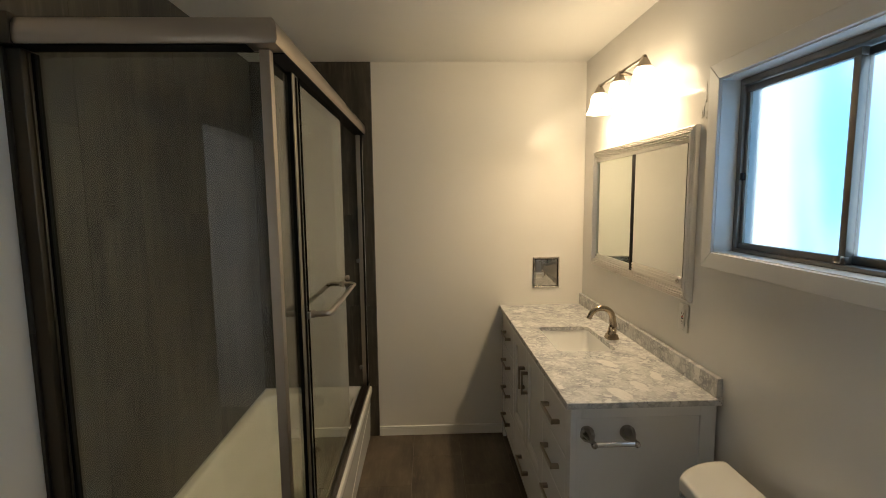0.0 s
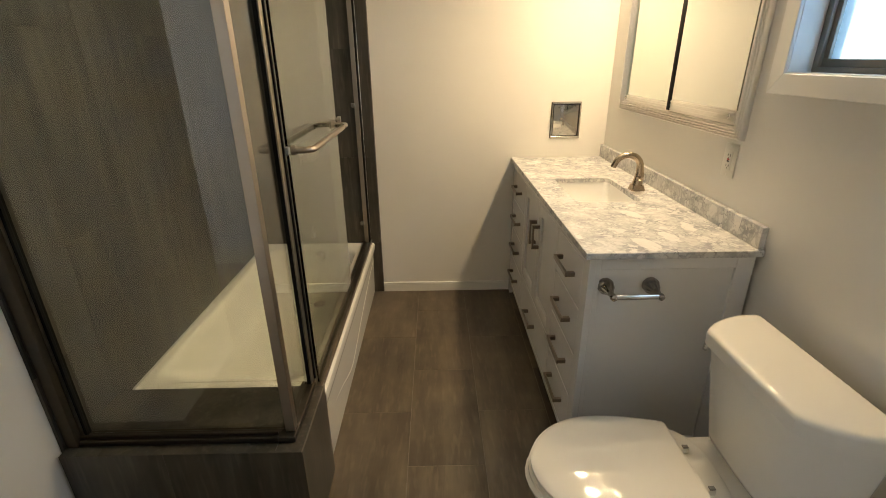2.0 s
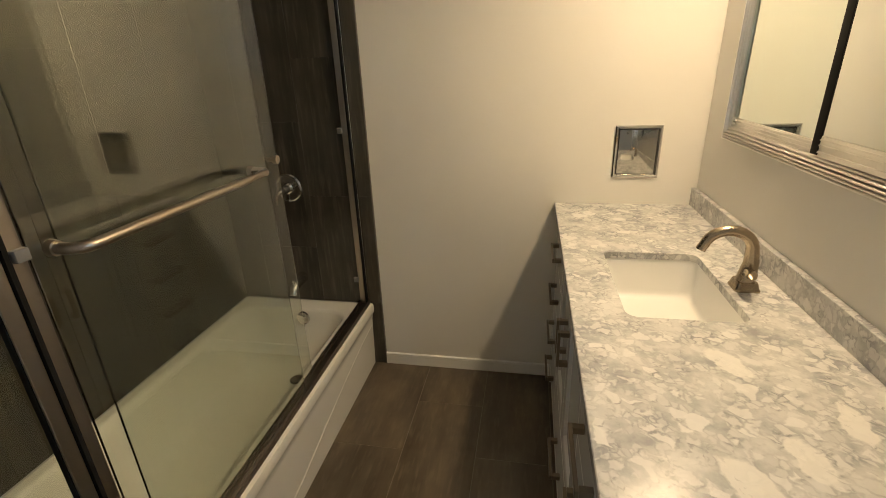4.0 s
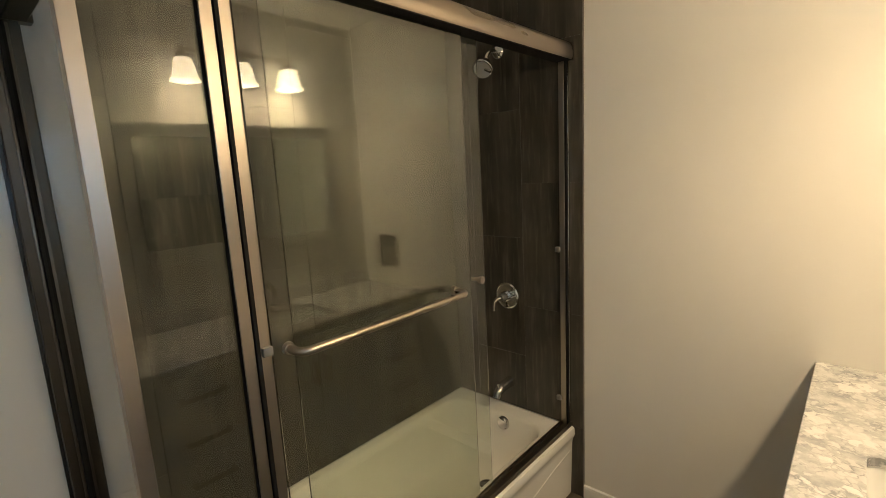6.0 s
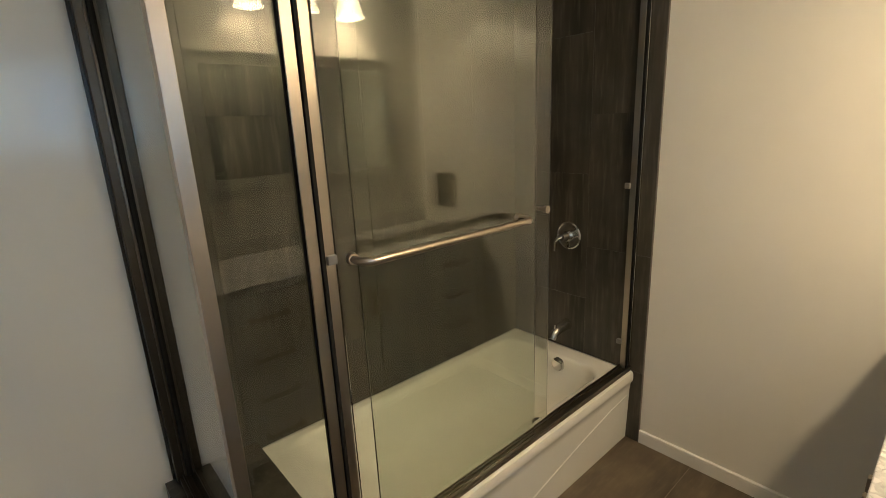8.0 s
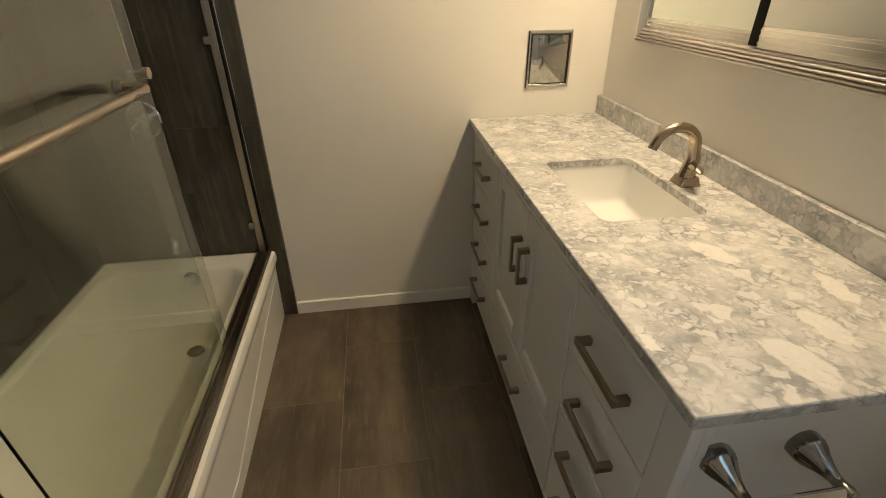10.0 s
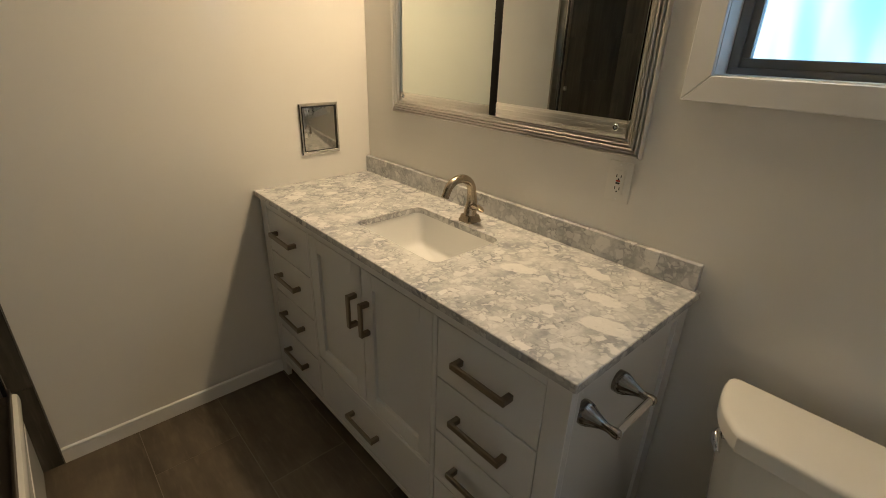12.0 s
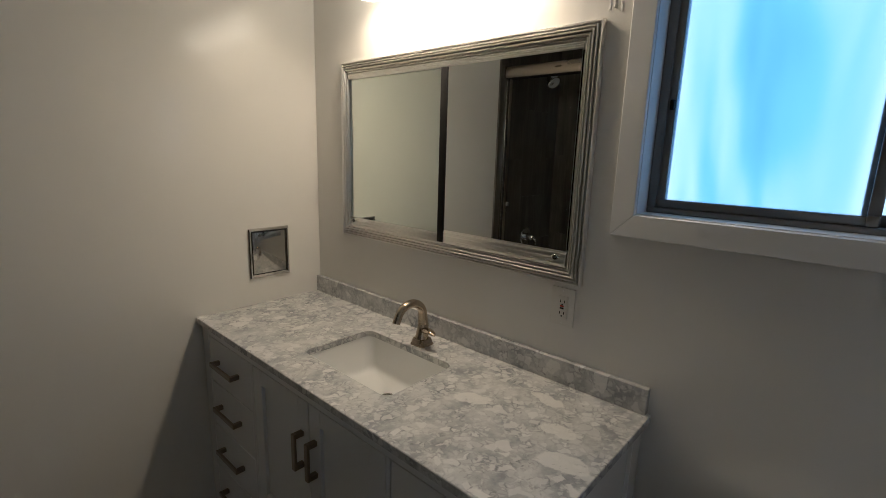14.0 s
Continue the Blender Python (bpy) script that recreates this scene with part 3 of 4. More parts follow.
part("spout_body", tube([(-0.405, -0.0105, 0.493), (-0.405, -0.03, 0.493), (-0.405, -0.09, 0.488), (-0.405, -0.125, 0.473), (-0.405, -0.14, 0.450)], [0.030, 0.028, 0.025, 0.022, 0.017], 18), M_CHROME, spt)
part("diverter_knob", lathe([(0.005, 0), (0.005, 0.014), (0.009, 0.016), (0.008, 0.026), (0.0, 0.027)], (-0.405, -0.115, 0.496), None, 16), M_CHROME, spt)

# ---- vanity ----
VF, VY0, VT = 0.862, -1.525, 0.888
van = thing("vanity_cabinet", (1.13, -0.77, 0), "light grey painted vanity cabinet with drawers and shaker doors", "vanity cabinet")
# carcass coloured dark, so the gaps between the fronts read as shaded
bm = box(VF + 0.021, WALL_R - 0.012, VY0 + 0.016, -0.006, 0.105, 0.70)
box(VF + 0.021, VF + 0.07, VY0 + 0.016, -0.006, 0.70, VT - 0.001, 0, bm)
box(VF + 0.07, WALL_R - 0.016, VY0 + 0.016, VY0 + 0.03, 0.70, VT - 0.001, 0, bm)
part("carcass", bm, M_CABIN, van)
ff = bmesh.new()
FX0, FX1 = VF + 0.0, VF + 0.022


def rail(y0, y1, z0, z1):
    box(FX0, FX1, y0, y1, z0, z1, 0.0012, ff, 1)


rail(VY0, -1.466, 0, VT)
rail(-0.062, -0.004, 0, VT)
rail(-1.466, -0.062, 0.850, VT)
rail(-1.466, -0.062, 0.075, 0.098)
for y in (-1.118, -0.414):
    rail(y - 0.008, y + 0.008, 0.098, 0.850)
rail(-1.110, -0.422, 0.306, 0.320)
part("face_frame", ff, M_CAB, van)
side = bmesh.new()
box(FX1, 0.900, VY0, VY0 + 0.018, 0, VT, 0.0012, side, 1)
box(1.338, WALL_R - 0.014, VY0, VY0 + 0.018, 0, VT, 0.0012, side, 1)
box(0.900, 1.338, VY0, VY0 + 0.018, 0.845, VT, 0.0012, side, 1)
box(0.900, 1.338, VY0, VY0 + 0.018, 0.075, 0.14, 0.0012, side, 1)
box(0.898, 1.340, VY0 + 0.010, VY0 + 0.016, 0.135, 0.85, 0, side)
part("side_panel", side, M_CAB, van, "recessed light grey side panel")


def drawer(y0, y1, z0, z1, door=False):
    g = 0.0025
    y0, y1, z0, z1 = y0 + g, y1 - g, z0 + g, z1 - g
    fx = VF + 0.001
    if not door:
        return part("drawer", box(fx, fx + 0.02, y0, y1, z0, z1, 0.0015, None, 1), M_CAB, van)
    w = 0.055
    bm = box(fx, fx + 0.02, y0, y0 + w, z0, z1, 0.0015, None, 1)
    box(fx, fx + 0.02, y1 - w, y1, z0, z1, 0.0015, bm, 1)
    prism([(fx, z0), (fx + 0.02, z0), (fx + 0.02, z0 + w), (fx + 0.013, z0 + w), (fx + 0.002, z0 + w - 0.002), (fx, z0 + w - 0.006)], "y", y0 + w, y1 - w, bm)
    box(fx, fx + 0.02, y0 + w, y1 - w, z1 - w, z1, 0.0015, bm, 1)
    box(fx + 0.012, fx + 0.018, y0 + w - 0.004, y1 - w + 0.004, z0 + w - 0.004, z1 - w + 0.004, 0, bm)
    return part("door", bm, M_CAB, van, "recessed shaker door")


def pull(parent, y0, y1, z0, z1):
    """A flat bar pull on two square feet."""
    bm = bmesh.new()
    x0 = VF - 0.034
    if y1 - y0 > z1 - z0:
        box(x0, x0 + 0.009, y0, y1, z0, z1, 0.002, bm)
        for a in (y0, y1 - 0.016):
            box(x0 + 0.0085, VF + 0.001, a, a + 0.016, z0 + 0.0005, z1 - 0.0005, 0.002, bm)
    else:
        box(x0, x0 + 0.009, y0, y1, z0, z1, 0.002, bm)
        for a in (z0, z1 - 0.016):
            box(x0 + 0.0085, VF + 0.001, y0 + 0.0005, y1 - 0.0005, a, a + 0.016, 0.002, bm)
    part("handle", bm, M_PULL, parent, "antique brushed nickel bar pull", False)


rows = ((0.664, 0.850), (0.477, 0.664), (0.290, 0.477), (0.098, 0.290))
for y0, y1, c in ((-0.406, -0.062, -0.228), (-1.466, -1.126, -1.299)):
    for k, (z0, z1) in enumerate(rows):
        zc = (0.763, 0.578, 0.393, 0.206)[k]
        pull(drawer(y0, y1, z0, z1), c - 0.088, c + 0.088, zc - 0.009, zc + 0.009)
pull(drawer(-1.110, -0.422, 0.098, 0.306), -0.838, -0.662, 0.196, 0.214)
pull(drawer(-0.766, -0.422, 0.320, 0.850, door=True), -0.740, -0.722, 0.625, 0.745)
pull(drawer(-1.110, -0.766, 0.320, 0.850, door=True), -0.811, -0.793, 0.625, 0.745)

# counter with the cut-out for the basin
SX0, SX1, SY0, SY1 = 0.972, 1.252, -0.985, -0.565
top = thing("countertop", (1.13, -0.77, VT), "pale grey and white pebbled marble countertop with backsplash", "countertop")
CX0, CX1, CY0, CY1, CZ = 0.843, WALL_R - 0.001, -1.541, -0.001, 0.910
seg = 6
outer_lo, outer_hi = rounded(CX0, CX1, CY0, CY1, 0.004, VT, seg), rounded(CX0, CX1, CY0, CY1, 0.004, CZ - 0.002, seg)
outer_top = rounded(CX0 + 0.002, CX1 - 0.002, CY0 + 0.002, CY1 - 0.002, 0.004, CZ, seg)
hole_top, hole_lo = rounded(SX0, SX1, SY0, SY1, 0.03, CZ, seg), rounded(SX0, SX1, SY0, SY1, 0.03, VT, seg)
bm = loft([outer_lo, outer_hi, outer_top, hole_top, hole_lo, outer_lo], False, False)
bmesh.ops.remove_doubles(bm, verts=bm.verts, dist=1e-6)
part("slab", bm, M_STONE, top, "", False)
part("backsplash", box(WALL_R - 0.021, WALL_R - 0.0005, -1.530, -0.001, CZ + 0.0003, CZ + 0.073, 0.0015, None, 1), M_STONE, top, "low marble backsplash")
sink = thing("sink", (1.11, -0.775, VT - 0.139), "white porcelain undermount rectangular basin", "sink")
L = [rounded(SX0 - 0.02, SX1 + 0.02, SY0 - 0.02, SY1 + 0.02, 0.03, VT - 0.001, 8), rounded(SX0 - 0.004, SX1 + 0.004, SY0 - 0.004, SY1 + 0.004, 0.03, VT - 0.001, 8),
     rounded(SX0 - 0.001, SX1 + 0.004, SY0 - 0.002, SY1 + 0.002, 0.034, VT - 0.010, 8), rounded(SX0 + 0.006, SX1 + 0.002, SY0 + 0.004, SY1 - 0.004, 0.036, VT - 0.060, 8), rounded(SX0 + 0.014, SX1 - 0.002, SY0 + 0.012, SY1 - 0.012, 0.038, VT - 0.100, 8),
     rounded(SX0 + 0.018, SX1 - 0.004, SY0 + 0.015, SY1 - 0.015, 0.040, VT - 0.112, 8), rounded(SX0 + 0.025, SX1 - 0.010, SY0 + 0.022, SY1 - 0.022, 0.040, VT - 0.121, 8), rounded(SX0 + 0.036, SX1 - 0.018, SY0 + 0.034, SY1 - 0.034, 0.040, VT - 0.126, 8),
     rounded(1.125, 1.195, -0.810, -0.740, 0.03, VT - 0.138, 8)]
part("basin", loft(L, False, True), M_SINK, sink)
part("drain", lathe([(0.026, 0), (0.026, 0.003), (0.02, 0.005), (0.016, 0.001), (0, 0.001)], (1.160, -0.775, VT - 0.1378), None, 24), M_DRAIN, sink, "round metal drain")
part("overflow_hole", lathe([(0.012, 0), (0.011, 0.003), (0.006, 0.0035), (0.0, 0.001)], (SX0 + 0.0035, -0.775, VT - 0.045), aimed((1, 0, 0.1)), 20), M_DRAIN, sink)

# faucet: one tapered body that rises and bends over the basin
fau = thing("faucet", (1.30, -0.795, CZ), "antique brushed nickel single-hole faucet with arched spout", "faucet")
FY = -0.795
part("base", loft([rounded(1.300 - a, 1.300 + a, FY - a, FY + a, a * 0.3, z, 5) for a, z in ((0.031, CZ + 0.0003), (0.031, CZ + 0.005), (0.028, CZ + 0.009), (0.0255, CZ + 0.020), (0.024, CZ + 0.024))]), M_FAUCET, fau)
spine = [(1.298, FY, CZ + 0.020), (1.302, FY, CZ + 0.045), (1.305, FY, CZ + 0.075), (1.302, FY, CZ + 0.100)] + [(1.242 + 0.059 * math.cos(radians(a)), FY, CZ + 0.108 + 0.052 * math.sin(radians(a))) for a in range(12, 169, 12)] + [(1.181, FY, CZ + 0.114), (1.178, FY, CZ + 0.106)]
part("spout", tube(spine, [0.0235, 0.0215, 0.0185, 0.0165] + [0.0155 - 0.0002 * k for k in range(14)] + [0.0128, 0.0132], 20), M_FAUCET, fau)
leaf = []
for s, wide, thick, rise in ((0.0, 0.010, 0.010, 0.0), (0.014, 0.013, 0.011, 0.002), (0.030, 0.015, 0.009, 0.006), (0.046, 0.015, 0.006, 0.007), (0.060, 0.011, 0.005, 0.004), (0.068, 0.004, 0.002, 0.002)):
    leaf.append([(1.296 - 0.22 * s + wide * math.cos(2 * math.pi * k / 16), FY - 0.010 - s, CZ + 0.056 + rise + thick * math.sin(2 * math.pi * k / 16)) for k in range(16)])
part("lever", loft(leaf), M_FAUCET, fau, "leaf-shaped lever handle")

# paper holder on the cabinet side
tp = thing("paper_holder", (0.997, VY0, 0.786), "brushed nickel paper roll holder, empty, on the cabinet side", "paper holder")
for x in (0.923, 1.072):
    loops = []
    for d, rad, groove in ((-0.0095, 0.027, 0.02), (0.004, 0.0265, 0.05), (0.014, 0.0225, 0.08), (0.026, 0.0165, 0.08), (0.040, 0.0115, 0.06), (0.052, 0.009, 0.03), (0.062, 0.0095, 0.0), (0.072, 0.0115, 0.0), (0.080, 0.0100, 0.0), (0.084, 0.004, 0.0)):
        loops.append([(x + rad * (1 + groove * math.cos(9 * math.pi * k / 18)) * math.cos(math.pi * k / 18), VY0 - d, 0.786 - 0.03 * max(d, 0) + rad * (1 + groove * math.cos(9 * math.pi * k / 18)) * math.sin(math.pi * k / 18)) for k in range(36)])
    part("post", loft(loops), M_HOLD_METAL, tp, "fluted trumpet-shaped post")
part("roller", rod((0.925, VY0 - 0.072, 0.784), (1.070, VY0 - 0.072, 0.784), 0.0085, 18), M_CHROME, tp, "bright metal roller")

# ---- mirror cabinet ----
MY0, MY1, MZ0, MZ1 = -1.315, -0.212, 1.213, 1.910
mir = thing("mirror_cabinet", (WALL_R, -0.76, MZ0), "sliding mirror cabinet in a fluted silver metal frame", "mirror cabinet")
flute = [(0.0, 0.0), (0.0, 0.012)]
for k in range(5):
    w = 0.0008 + 0.0092 * k
    top_h = (0.020, 0.023, 0.026, 0.024, 0.019)[k]
    flute += [(w + 0.0008, top_h - 0.003), (w + 0.0026, top_h), (w + 0.0052, top_h), (w + 0.0070, top_h - 0.003), (w + 0.0076, 0.011), (w + 0.0090, 0.011)]
flute += [(0.047, 0.011), (0.047, 0.0)]


def frame_side(k):
    c = [(MY0, MZ0), (MY1, MZ0), (MY1, MZ1), (MY0, MZ1)]
    d = [(1, 1), (-1, 1), (-1, -1), (1, -1)]
    a, b = k, (k + 1) % 4
    return loft([[(WALL_R - 0.0005 - h, c[j][0] + d[j][0] * w, c[j][1] + d[j][1] * w) for w, h in flute] for j in (a, b)])


for k in range(4):
    part("frame_side", frame_side(k), M_ALU, mir, "fluted silver metal moulding" if k == 0 else "")
part("back_panel", box(WALL_R - 0.004, WALL_R - 0.0005, MY0 + 0.045, MY1 - 0.045, MZ0 + 0.045, MZ1 - 0.045), M_GASKET, mir)
def track(y0, y1, z0, z1, h):
    t = box(WALL_R - h, WALL_R - 0.004, y0, y1, z0, z1, 0.0012)
    for k in (0.22, 0.55, 0.82):
        zc = z0 + k * (z1 - z0)
        box(WALL_R - h - 0.0025, WALL_R - h + 0.001, y0, y1, zc - 0.0022, zc + 0.0022, 0.0008, t)
    part("slide_track", t, M_ALU, mir)


track(MY0 + 0.0475, MY1 - 0.0475, MZ1 - 0.066, MZ1 - 0.0475, 0.017)
track(-0.7705, MY1 - 0.0475, MZ0 + 0.0475, MZ0 + 0.078, 0.011)
track(MY0 + 0.0475, -0.8005, MZ0 + 0.0475, MZ0 + 0.094, 0.021)
part("mirror_door", box(WALL_R - 0.0065, WALL_R - 0.0042, -0.7705, MY1 - 0.049, MZ0 + 0.0785, MZ1 - 0.0665), M_MIRROR_B, mir, "sliding mirror door, set back", False)
part("mirror_door", box(WALL_R - 0.020, WALL_R - 0.016, MY0 + 0.049, -0.801, MZ0 + 0.0945, MZ1 - 0.0665), M_MIRROR, mir, "sliding mirror door, in front", False)
part("door_edge", box(WALL_R - 0.0225, WALL_R - 0.007, -0.8005, -0.771, MZ0 + 0.0500, MZ1 - 0.0665, 0.001), M_GASKET, mir, "black edge strip between the mirrors")
for y, z, x in ((MY1 - 0.072, MZ0 + 0.066, 0.0125), (MY0 + 0.078, MZ0 + 0.074, 0.0225)):
    part("finger_knob", lathe([(0.009, 0), (0.009, 0.003), (0.007, 0.005), (0.004, 0.005), (0.003, 0.001), (0.0, 0.001)], (WALL_R - x, y, z), aimed((-1, 0, 0)), 20), M_CHROME, mir, "small chrome finger knob")

# ---- outlet ----
out = thing("outlet", (WALL_R, -1.263, 1.135), "white wall outlet with a red test button", "outlet")
part("plate", box(WALL_R - 0.006, WALL_R - 0.0005, -1.300, -1.226, 1.082, 1.197, 0.002), M_PLASTIC, out)
part("socket_face", box(WALL_R - 0.009, WALL_R - 0.0055, -1.280, -1.246, 1.106, 1.173, 0.0015), M_PLASTIC, out)
for z in (1.157, 1.122):
    for y in (-1.270, -1.257):
        part("slot", box(WALL_R - 0.0096, WALL_R - 0.0086, y - 0.0012, y + 0.0012, z - 0.004, z + 0.004), M_SLOT, out, "", False)
    part("slot", rod((WALL_R - 0.0086, -1.2635, z - 0.009), (WALL_R - 0.0096, -1.2635, z - 0.009), 0.0024, 12), M_SLOT, out)
part("button", box(WALL_R - 0.0108, WALL_R - 0.0086, -1.269, -1.257, 1.1405, 1.1455, 0.0008), M_RED, out, "red reset button")
part("button", box(WALL_R - 0.0108, WALL_R - 0.0086, -1.269, -1.257, 1.134, 1.139, 0.0008), M_SLOT, out, "black test button")
for z in (1.091, 1.188):
    part("screw", lathe([(0.003, 0), (0.0025, 0.001), (0, 0.001)], (WALL_R - 0.006, -1.263, z), aimed((-1, 0, 0)), 12), M_ALU, out)

# ---- recessed chrome box on the end wall ----
cb = thing("recessed_holder", (1.159, 0, 1.023), "square chrome recessed holder with a mirrored door", "wall holder")
bm = bmesh.new()
for k in range(4):
    c = [(1.068, 1.023), (1.249, 1.023), (1.249, 1.236), (1.068, 1.236)]
    d = [(1, 1), (-1, 1), (-1, -1), (1, -1)]
    pr = [(0, 0), (0, 0.006), (0.004, 0.010), (0.010, 0.010), (0.014, 0.005), (0.014, 0)]
    loft([[(c[j][0] + d[j][0] * w, -0.0005 - h, c[j][1] + d[j][1] * w) for w, h in pr] for j in (k, (k + 1) % 4)], True, True, bm)
part("rim", bm, M_CHROME, cb)
part("door", box(1.085, 1.232, -0.006, -0.001, 1.040, 1.219, 0.002), M_HOLDER, cb, "polished mirror door")
part("shadow_gap", box(1.081, 1.236, -0.0012, -0.0004, 1.036, 1.223), M_SLOT, cb)
part("catch", lathe([(0.004, 0), (0.004, 0.004), (0, 0.005)], (1.115, -0.006, 1.205), aimed((0, -1, 0)), 12), M_DRAIN, cb)

# dried paint runs on the wall between mirror and window
runs = bmesh.new()
for y, z, n in ((-1.345, 2.06, 0.075), (-1.335, 1.985, 0.05), (-1.322, 1.965, 0.035), (-1.352, 1.955, 0.03)):
    tube([(WALL_R + 0.0005, y, z), (WALL_R, y + 0.002, z - 0.4 * n), (WALL_R + 0.0002, y + 0.001, z - 0.8 * n), (WALL_R - 0.0004, y + 0.003, z - n)], [0.0012, 0.0018, 0.0016, 0.0032], 8, runs)
part("paint_run", runs, M_WALL, bpy.data.objects["wall_east"])

# ---- vanity light ----
vl = thing("vanity_light", (WALL_R, -0.775, 2.22), "three-light vanity fixture with lit bell glass shades", "wall lamp")
part("wall_plate", lathe([(0.058, 0), (0.057, 0.010), (0.046, 0.018), (0.02, 0.024), (0.0, 0.024)], (WALL_R - 0.0005, -0.775, LAMP_Z - 0.02), aimed((-1, 0, 0)), 36), M_PULL, vl)
part("stem", rod((WALL_R - 0.02, -0.775, LAMP_Z - 0.02), (LAMP_X, -0.775, LAMP_Z), 0.009), M_PULL, vl)
part("bar", rod((LAMP_X, LAMPS_Y[2] - 0.012, LAMP_Z), (LAMP_X, LAMPS_Y[0] + 0.012, LAMP_Z), 0.0075), M_PULL, vl)
for y in LAMPS_Y:
    part("holder", lathe([(0.0, 0.012), (0.009, 0.010), (0.011, 0.0), (0.016, -0.006), (0.028, -0.030), (0.032, -0.042), (0.030, -0.044), (0.0, -0.044)], (LAMP_X, y, LAMP_Z), None, 28), M_NICKEL, vl, "bell-shaped brushed nickel holder")
    prof = [(0.030, -0.040), (0.040, -0.050), (0.046, -0.074), (0.050, -0.104), (0.058, -0.130), (0.070, -0.148), (0.066, -0.147), (0.055, -0.128), (0.047, -0.102), (0.043, -0.074), (0.037, -0.053), (0.027, -0.045)]
    seg = 40
    loops = [[(LAMP_X + r * (1 + 0.05 * max(0, (-h - 0.11) / 0.038) * math.cos(8 * 2 * math.pi * k / seg)) * math.cos(2 * math.pi * k / seg),
               y + r * (1 + 0.05 * max(0, (-h - 0.11) / 0.038) * math.cos(8 * 2 * math.pi * k / seg)) * math.sin(2 * math.pi * k / seg), LAMP_Z + h) for k in range(seg)] for r, h in prof]
    shd = part("shade", loft(loops + [loops[0]], False, False), M_SHADE, vl, "glowing frosted bell glass shade")
    shd.visible_shadow = False
    part("bulb", lathe([(0.010, -0.044), (0.012, -0.052), (0.021, -0.064), (0.023, -0.074), (0.019, -0.086), (0.009, -0.093), (0.0, -0.095)], (LAMP_X, y, LAMP_Z), None, 20), M_SHADE, vl).visible_shadow = False
    lamp = bpy.data.lights.new("bulb_light", "SPOT")
    lamp.energy, lamp.color, lamp.shadow_soft_size, lamp.spot_size, lamp.spot_blend = LAMP_POWER, LAMP_COLOR, 0.042, radians(172), 0.95
    lo = new("bulb_light", lamp)
    lo.location = (LAMP_X, y, LAMP_Z - 0.122)

# ---- toilet ----
TY, TANK_Y = -1.911, -1.929
toi = thing("toilet", (1.05, TY, 0), "white two-piece toilet with the lid closed", "toilet")


def egg(x0, x1, w, z, n=40, square=0.0):
    """An elongated-bowl outline: round towards -x, blunter towards +x."""
    out, cx = [], x0 + (x1 - x0) * 0.52
    for k in range(n):
        a = 2 * math.pi * k / n
        c, s = math.cos(a), math.sin(a)
        rx = (x1 - cx) if c > 0 else (cx - x0)
        p = 0.40 if c > 0 else 1.0
        out.append((cx + rx * (abs(c) ** p) * (1 if c > 0 else -1), TY + w * (abs(s) ** (0.85 if c > 0 else 1.0)) * (1 if s > 0 else -1), z))
    return out


bowl = [egg(0.80, 1.28, 0.115, 0.0), egg(0.80, 1.28, 0.115, 0.02), egg(0.81, 1.27, 0.10, 0.06), egg(0.80, 1.26, 0.10, 0.16), egg(0.74, 1.24, 0.125, 0.24), egg(0.65, 1.20, 0.165, 0.33), egg(0.617, 1.16, 0.188, 0.375), egg(0.613, 1.16, 0.191, 0.390), egg(0.622, 1.15, 0.182, 0.397)]
part("bowl", loft(bowl), M_PORC, toi)
part("tank_ledge", loft([rounded(1.04, 1.36, TY - w, TY + w, 0.05, z) for w, z in ((0.11, 0.20), (0.125, 0.33), (0.135, 0.36), (0.135, 0.385), (0.13, 0.392))]), M_PORC, toi)


def dee(x0, x1, w, rear, z, n=24):
    """A seat outline: an elliptic front, sides drawn in to a straight rear edge with small corners."""
    cx = x0 + (x1 - x0) * 0.53
    half = [(cx - (cx - x0) * math.cos(math.pi / 2 * k / n), w * math.sin(math.pi / 2 * k / n)) for k in range(n + 1)]
    half += [(cx + (x1 - 0.008 - cx) * k / 8, w - (w - rear) * (k / 8) ** 2) for k in range(1, 9)]
    half += [(x1 - 0.002, rear - 0.004), (x1, rear - 0.010)]
    return [(x, TY + y, z) for x, y in half] + [(x, TY - y, z) for x, y in reversed(half[1:])]


part("seat", loft([dee(0.630, 1.066, 0.184, 0.152, 0.398), dee(0.622, 1.070, 0.192, 0.156, 0.402), dee(0.622, 1.070, 0.192, 0.156, 0.412), dee(0.630, 1.066, 0.184, 0.152, 0.416)]), M_SEAT, toi, "white plastic seat ring")
part("lid", loft([dee(0.636, 1.064, 0.181, 0.152, 0.4185), dee(0.628, 1.068, 0.190, 0.157, 0.422), dee(0.628, 1.068, 0.190, 0.157, 0.431), dee(0.634, 1.065, 0.183, 0.154, 0.4355), dee(0.645, 1.056, 0.174, 0.146, 0.4385), dee(0.68, 1.03, 0.145, 0.122, 0.4405), dee(0.76, 0.97, 0.08, 0.07, 0.4415)]), M_SEAT, toi, "closed white plastic lid")
for s in (-1, 1):
    part("hinge", box(1.070, 1.106, TY + s * 0.072 - 0.008, TY + s * 0.072 + 0.008, 0.3925, 0.412, 0.003), M_PLASTIC, toi)
    part("hinge_bolt", box(1.088, 1.104, TY + s * 0.072 - 0.006, TY + s * 0.072 + 0.006, 0.4122, 0.4165, 0.001), M_RUBBER, toi, "small grey bolt cover")


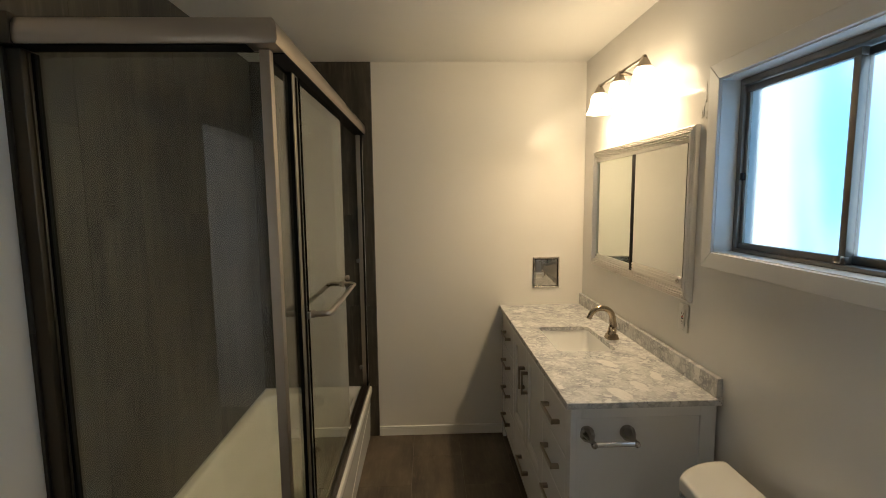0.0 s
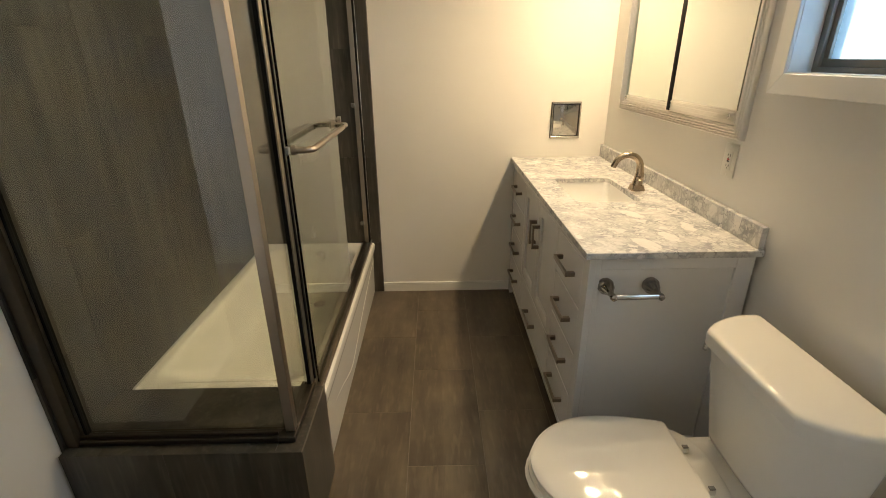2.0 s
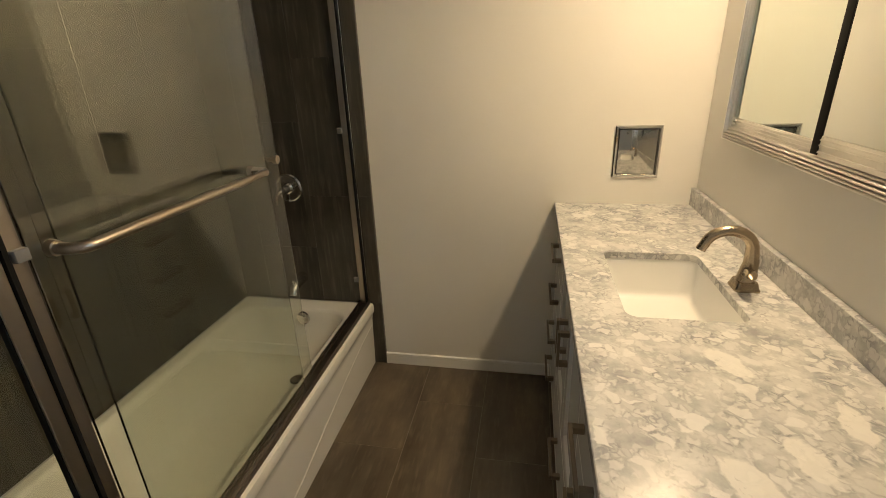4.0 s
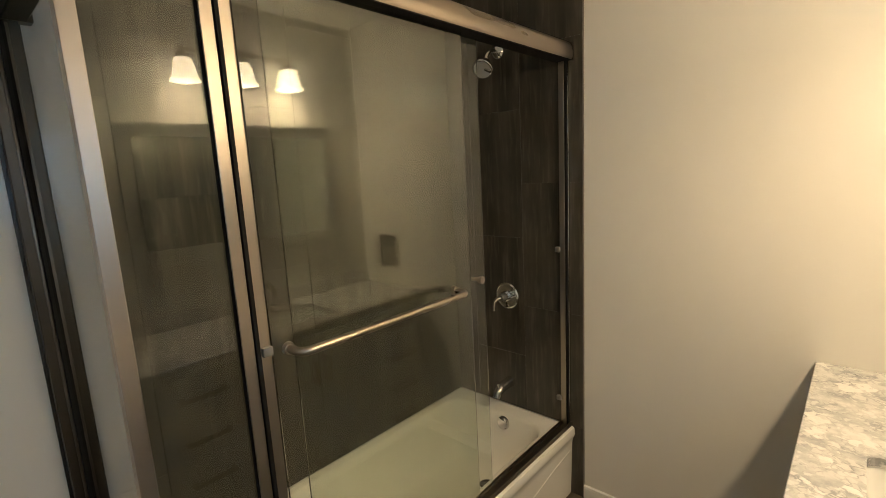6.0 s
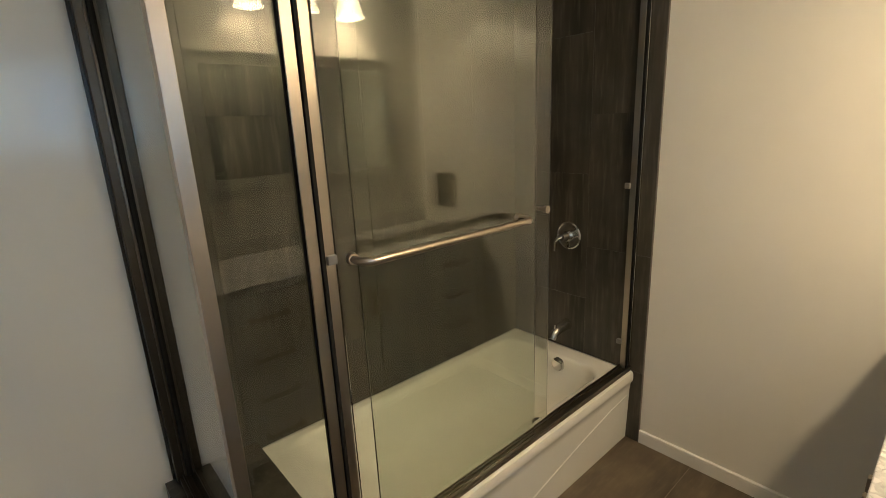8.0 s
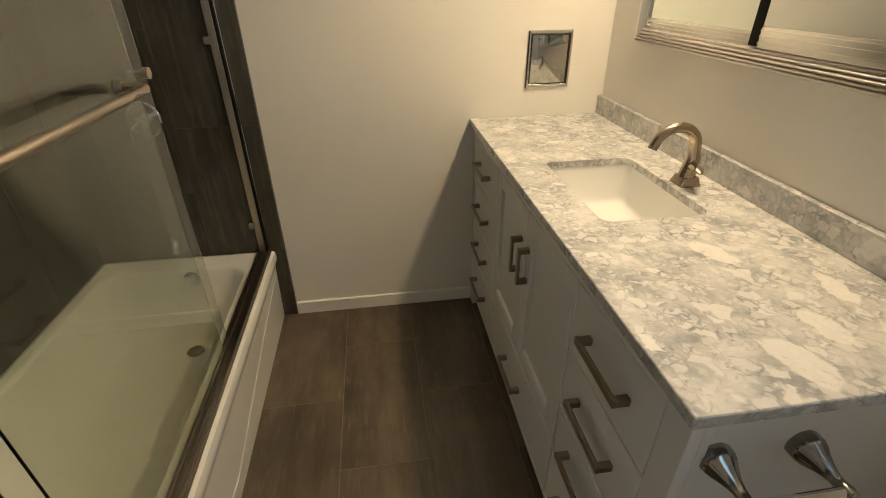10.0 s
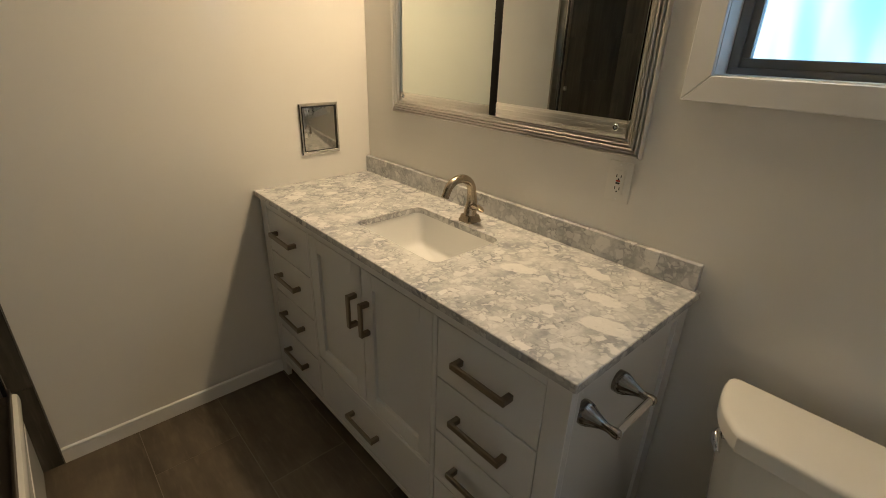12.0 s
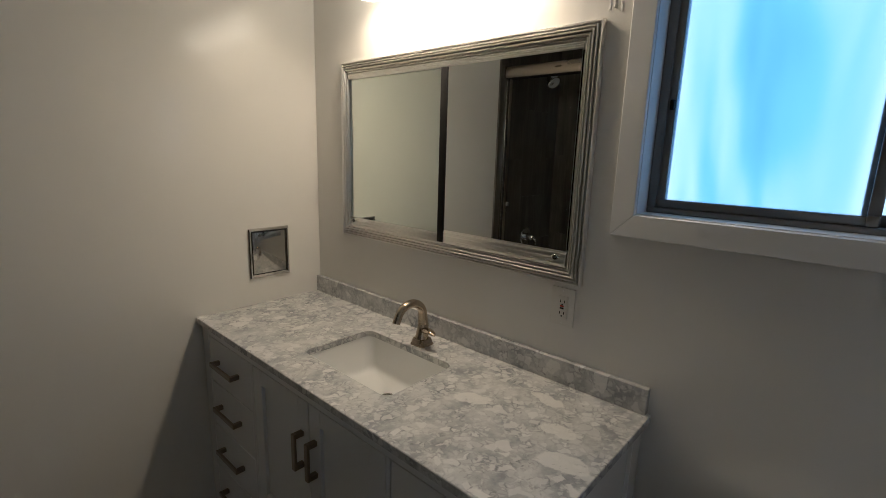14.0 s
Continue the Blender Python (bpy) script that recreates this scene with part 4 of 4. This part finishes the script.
def tank_loop(grow, z, lean=0.0):
    """The tank's outline: a flat front that breaks into bowed flanks."""
    x0, x1, y0, y1 = 1.150 - grow + lean, 1.327 + grow * 0.4, TANK_Y - 0.240 - grow, TANK_Y + 0.240 + grow
    pts = [(x1, y0 + 0.012), (x1, y1 - 0.012), (x1 - 0.004, y1 - 0.004), (x1 - 0.012, y1)]
    deep, last = x1 - 0.02 - x0, radians(55)
    bend = []
    for k in range(11):
        a = last * k / 10
        bend.append((deep * (1 - math.sin(a) / math.sin(last)), 0.08 * (1 - math.cos(a)) / (1 - math.cos(last))))
    pts += [(x0 + a, y1 - b) for a, b in bend]
    pts.append((x0 - 0.003, (y0 + y1) / 2))
    pts += [(x0 + a, y0 + b) for a, b in reversed(bend)]
    pts += [(x1 - 0.012, y0), (x1 - 0.004, y0 + 0.004)]
    return [(x, y, z) for x, y in pts]


part("tank", loft([tank_loop(-0.042, 0.392, 0.012), tank_loop(-0.034, 0.398, 0.012), tank_loop(-0.028, 0.42, 0.010), tank_loop(-0.010, 0.60, 0.004), tank_loop(0.0, 0.714)]), M_PORC, toi)
part("tank_lid", loft([tank_loop(0.004, 0.715), tank_loop(0.0125, 0.718), tank_loop(0.014, 0.752), tank_loop(0.0125, 0.759), tank_loop(0.008, 0.7635), tank_loop(0.001, 0.7655), tank_loop(-0.010, 0.7665)]), M_PORC, toi, "white porcelain tank lid with bowed flanks")
fl = bmesh.new()
lathe([(0.013, 0), (0.012, 0.012), (0.0, 0.013)], (1.206, TANK_Y + 0.200, 0.698), aimed((-0.5, 0.86, 0)), 18, True, fl)
tube([(1.202, TANK_Y + 0.218, 0.702), (1.188, TANK_Y + 0.219, 0.698), (1.174, TANK_Y + 0.212, 0.688), (1.160, TANK_Y + 0.202, 0.676)], [0.006, 0.010, 0.011, 0.006], 12, fl)
part("flush_lever", fl, M_CHROME, toi, "chrome flush lever")

# ---- tiles: floor, deck, tub walls ----
GAP = {M_TILE_F: 0.0026, M_TILE_W: 0.0008}


def tile_mesh(name, w, d, mat, thick=0.010):
    """A slab in its own x and y, top at z = 0, with eased edges."""
    bm = box(-w / 2, w / 2, -d / 2, d / 2, -thick, 0, 0.0004, None, 1)
    mesh = bpy.data.meshes.new(name)
    bm.to_mesh(mesh)
    bm.free()
    mesh.materials.append(mat)
    return mesh


TILES = {}


def lay(parent, mat, place, u0, u1, v0, v1, thick=0.010):
    """One tile between u0..u1 and v0..v1 of a plane given by its pose."""
    key = (round(u1 - u0, 4), round(v1 - v0, 4), mat.name, thick)
    if key not in TILES:
        TILES[key] = tile_mesh("tile", u1 - u0 - GAP[mat], v1 - v0 - GAP[mat], mat, thick)
    ob = new("tile", TILES[key])
    ob.parent = parent
    ob.matrix_basis = Matrix.Translation(-ORIGIN[parent.name]) @ place @ pose((u0 + u1) / 2, (v0 + v1) / 2, random.uniform(-0.0003, 0.0003))
    return ob


def spread(parent, mat, place, u_edges, v_lo, v_hi, length, offsets, thick=0.010):
    """Running columns of tiles, cut off at both ends."""
    for k, (a, b) in enumerate(zip(u_edges, u_edges[1:])):
        cuts, q = [v_lo], offsets[k % len(offsets)]
        while q < v_hi - 0.004:
            if q > v_lo + 0.004:
                cuts.append(q)
            q += length
        cuts.append(v_hi)
        for c, d in zip(cuts, cuts[1:]):
            lay(parent, mat, place, a, b, c, d, thick)


def steps(lo, hi, start, size):
    """Edges at start plus whole sizes, between lo and hi."""
    e = [lo]
    q = start + size * math.ceil((lo - start) / size - 1e-6)
    while q < hi - 0.004:
        if q > lo + 0.004:
            e.append(q)
        q += size
    return e + [hi]


TW, TH = 0.305, 0.61
floor_tiles = thing("floor_tiling", (0.3, -2, 0), "brown wood-grained porcelain floor tiles in running bond", "floor", kind="structure")
spread(floor_tiles, M_TILE_F, Matrix(), steps(WALL_L + 0.001, WALL_R - 0.001, 0.247, TW), Y_BACK + 0.001, -0.0005, TH, [-4.555, -4.25], 0.008)

tub_tiles = thing("wall_tiling", (-0.75, -0.9, 1.3), "dark brown porcelain tiles on the tub walls", "wall tiles", kind="structure")
north = Matrix.LocRotScale((0, -0.0105, 0), Euler((radians(90), 0, 0)), None)
spread(tub_tiles, M_TILE_W, north, [-0.7555, -0.610, -0.305, 0.005], RIM + 0.002, CEIL - 0.003, TH, [0.325, 0.05, -0.295])
west = Matrix.LocRotScale((TILE_L + 0.0005, 0, 0), Euler((radians(90), 0, radians(90))), None)
spread(tub_tiles, M_TILE_W, west, [-1.790] + steps(-1.78, -0.011, -0.011, TW)[1:], RIM + 0.002, CEIL - 0.003, TH, [0.05, 0.355])
part("edge_strip", box(0.0055, 0.0085, -0.0115, -0.0005, 0.0, CEIL - 0.003), M_EDGE, tub_tiles, "thin pale edging strip")
part("end_backing", box(-0.755, 0.0045, -0.0085, -0.0005, RIM, CEIL - 0.004), M_GROUT_W, tub_tiles)
part("lower_tile", box(X_F - 0.022, 0.005, -0.0105, -0.0005, 0.0005, RIM), M_TILE_W, tub_tiles)
part("backing", box(WALL_L + 0.0005, TILE_L - 0.0015, -1.7895, -0.0005, RIM, CEIL - 0.004), M_GROUT_W, tub_tiles)
spread(deck, M_TILE_W, Matrix.Translation((0, 0, DECK)), [-0.7555, -0.642, -0.118, X_F - 0.003], DECK_Y + 0.001, TUB_Y - 0.001, 0.7, [0.3, 0.3])
front = Matrix.LocRotScale((0, DECK_Y, 0), Euler((radians(90), 0, 0)), None)
spread(deck, M_TILE_W, front, [-0.7555, -0.45, X_F], 0.0005, DECK, 0.61, [-0.15])
east = Matrix.LocRotScale((X_F, 0, 0), Euler((radians(90), 0, radians(90))), None)
spread(deck, M_TILE_W, east, [DECK_Y + 0.001, TUB_Y - 0.001], 0.0005, DECK - 0.002, 0.61, [-0.15])
part("edge_strip", box(X_F - 0.0035, X_F + 0.0005, DECK_Y, TUB_Y - 0.002, DECK - 0.002, DECK + 0.0012), M_EDGE, deck, "thin pale edging strip")
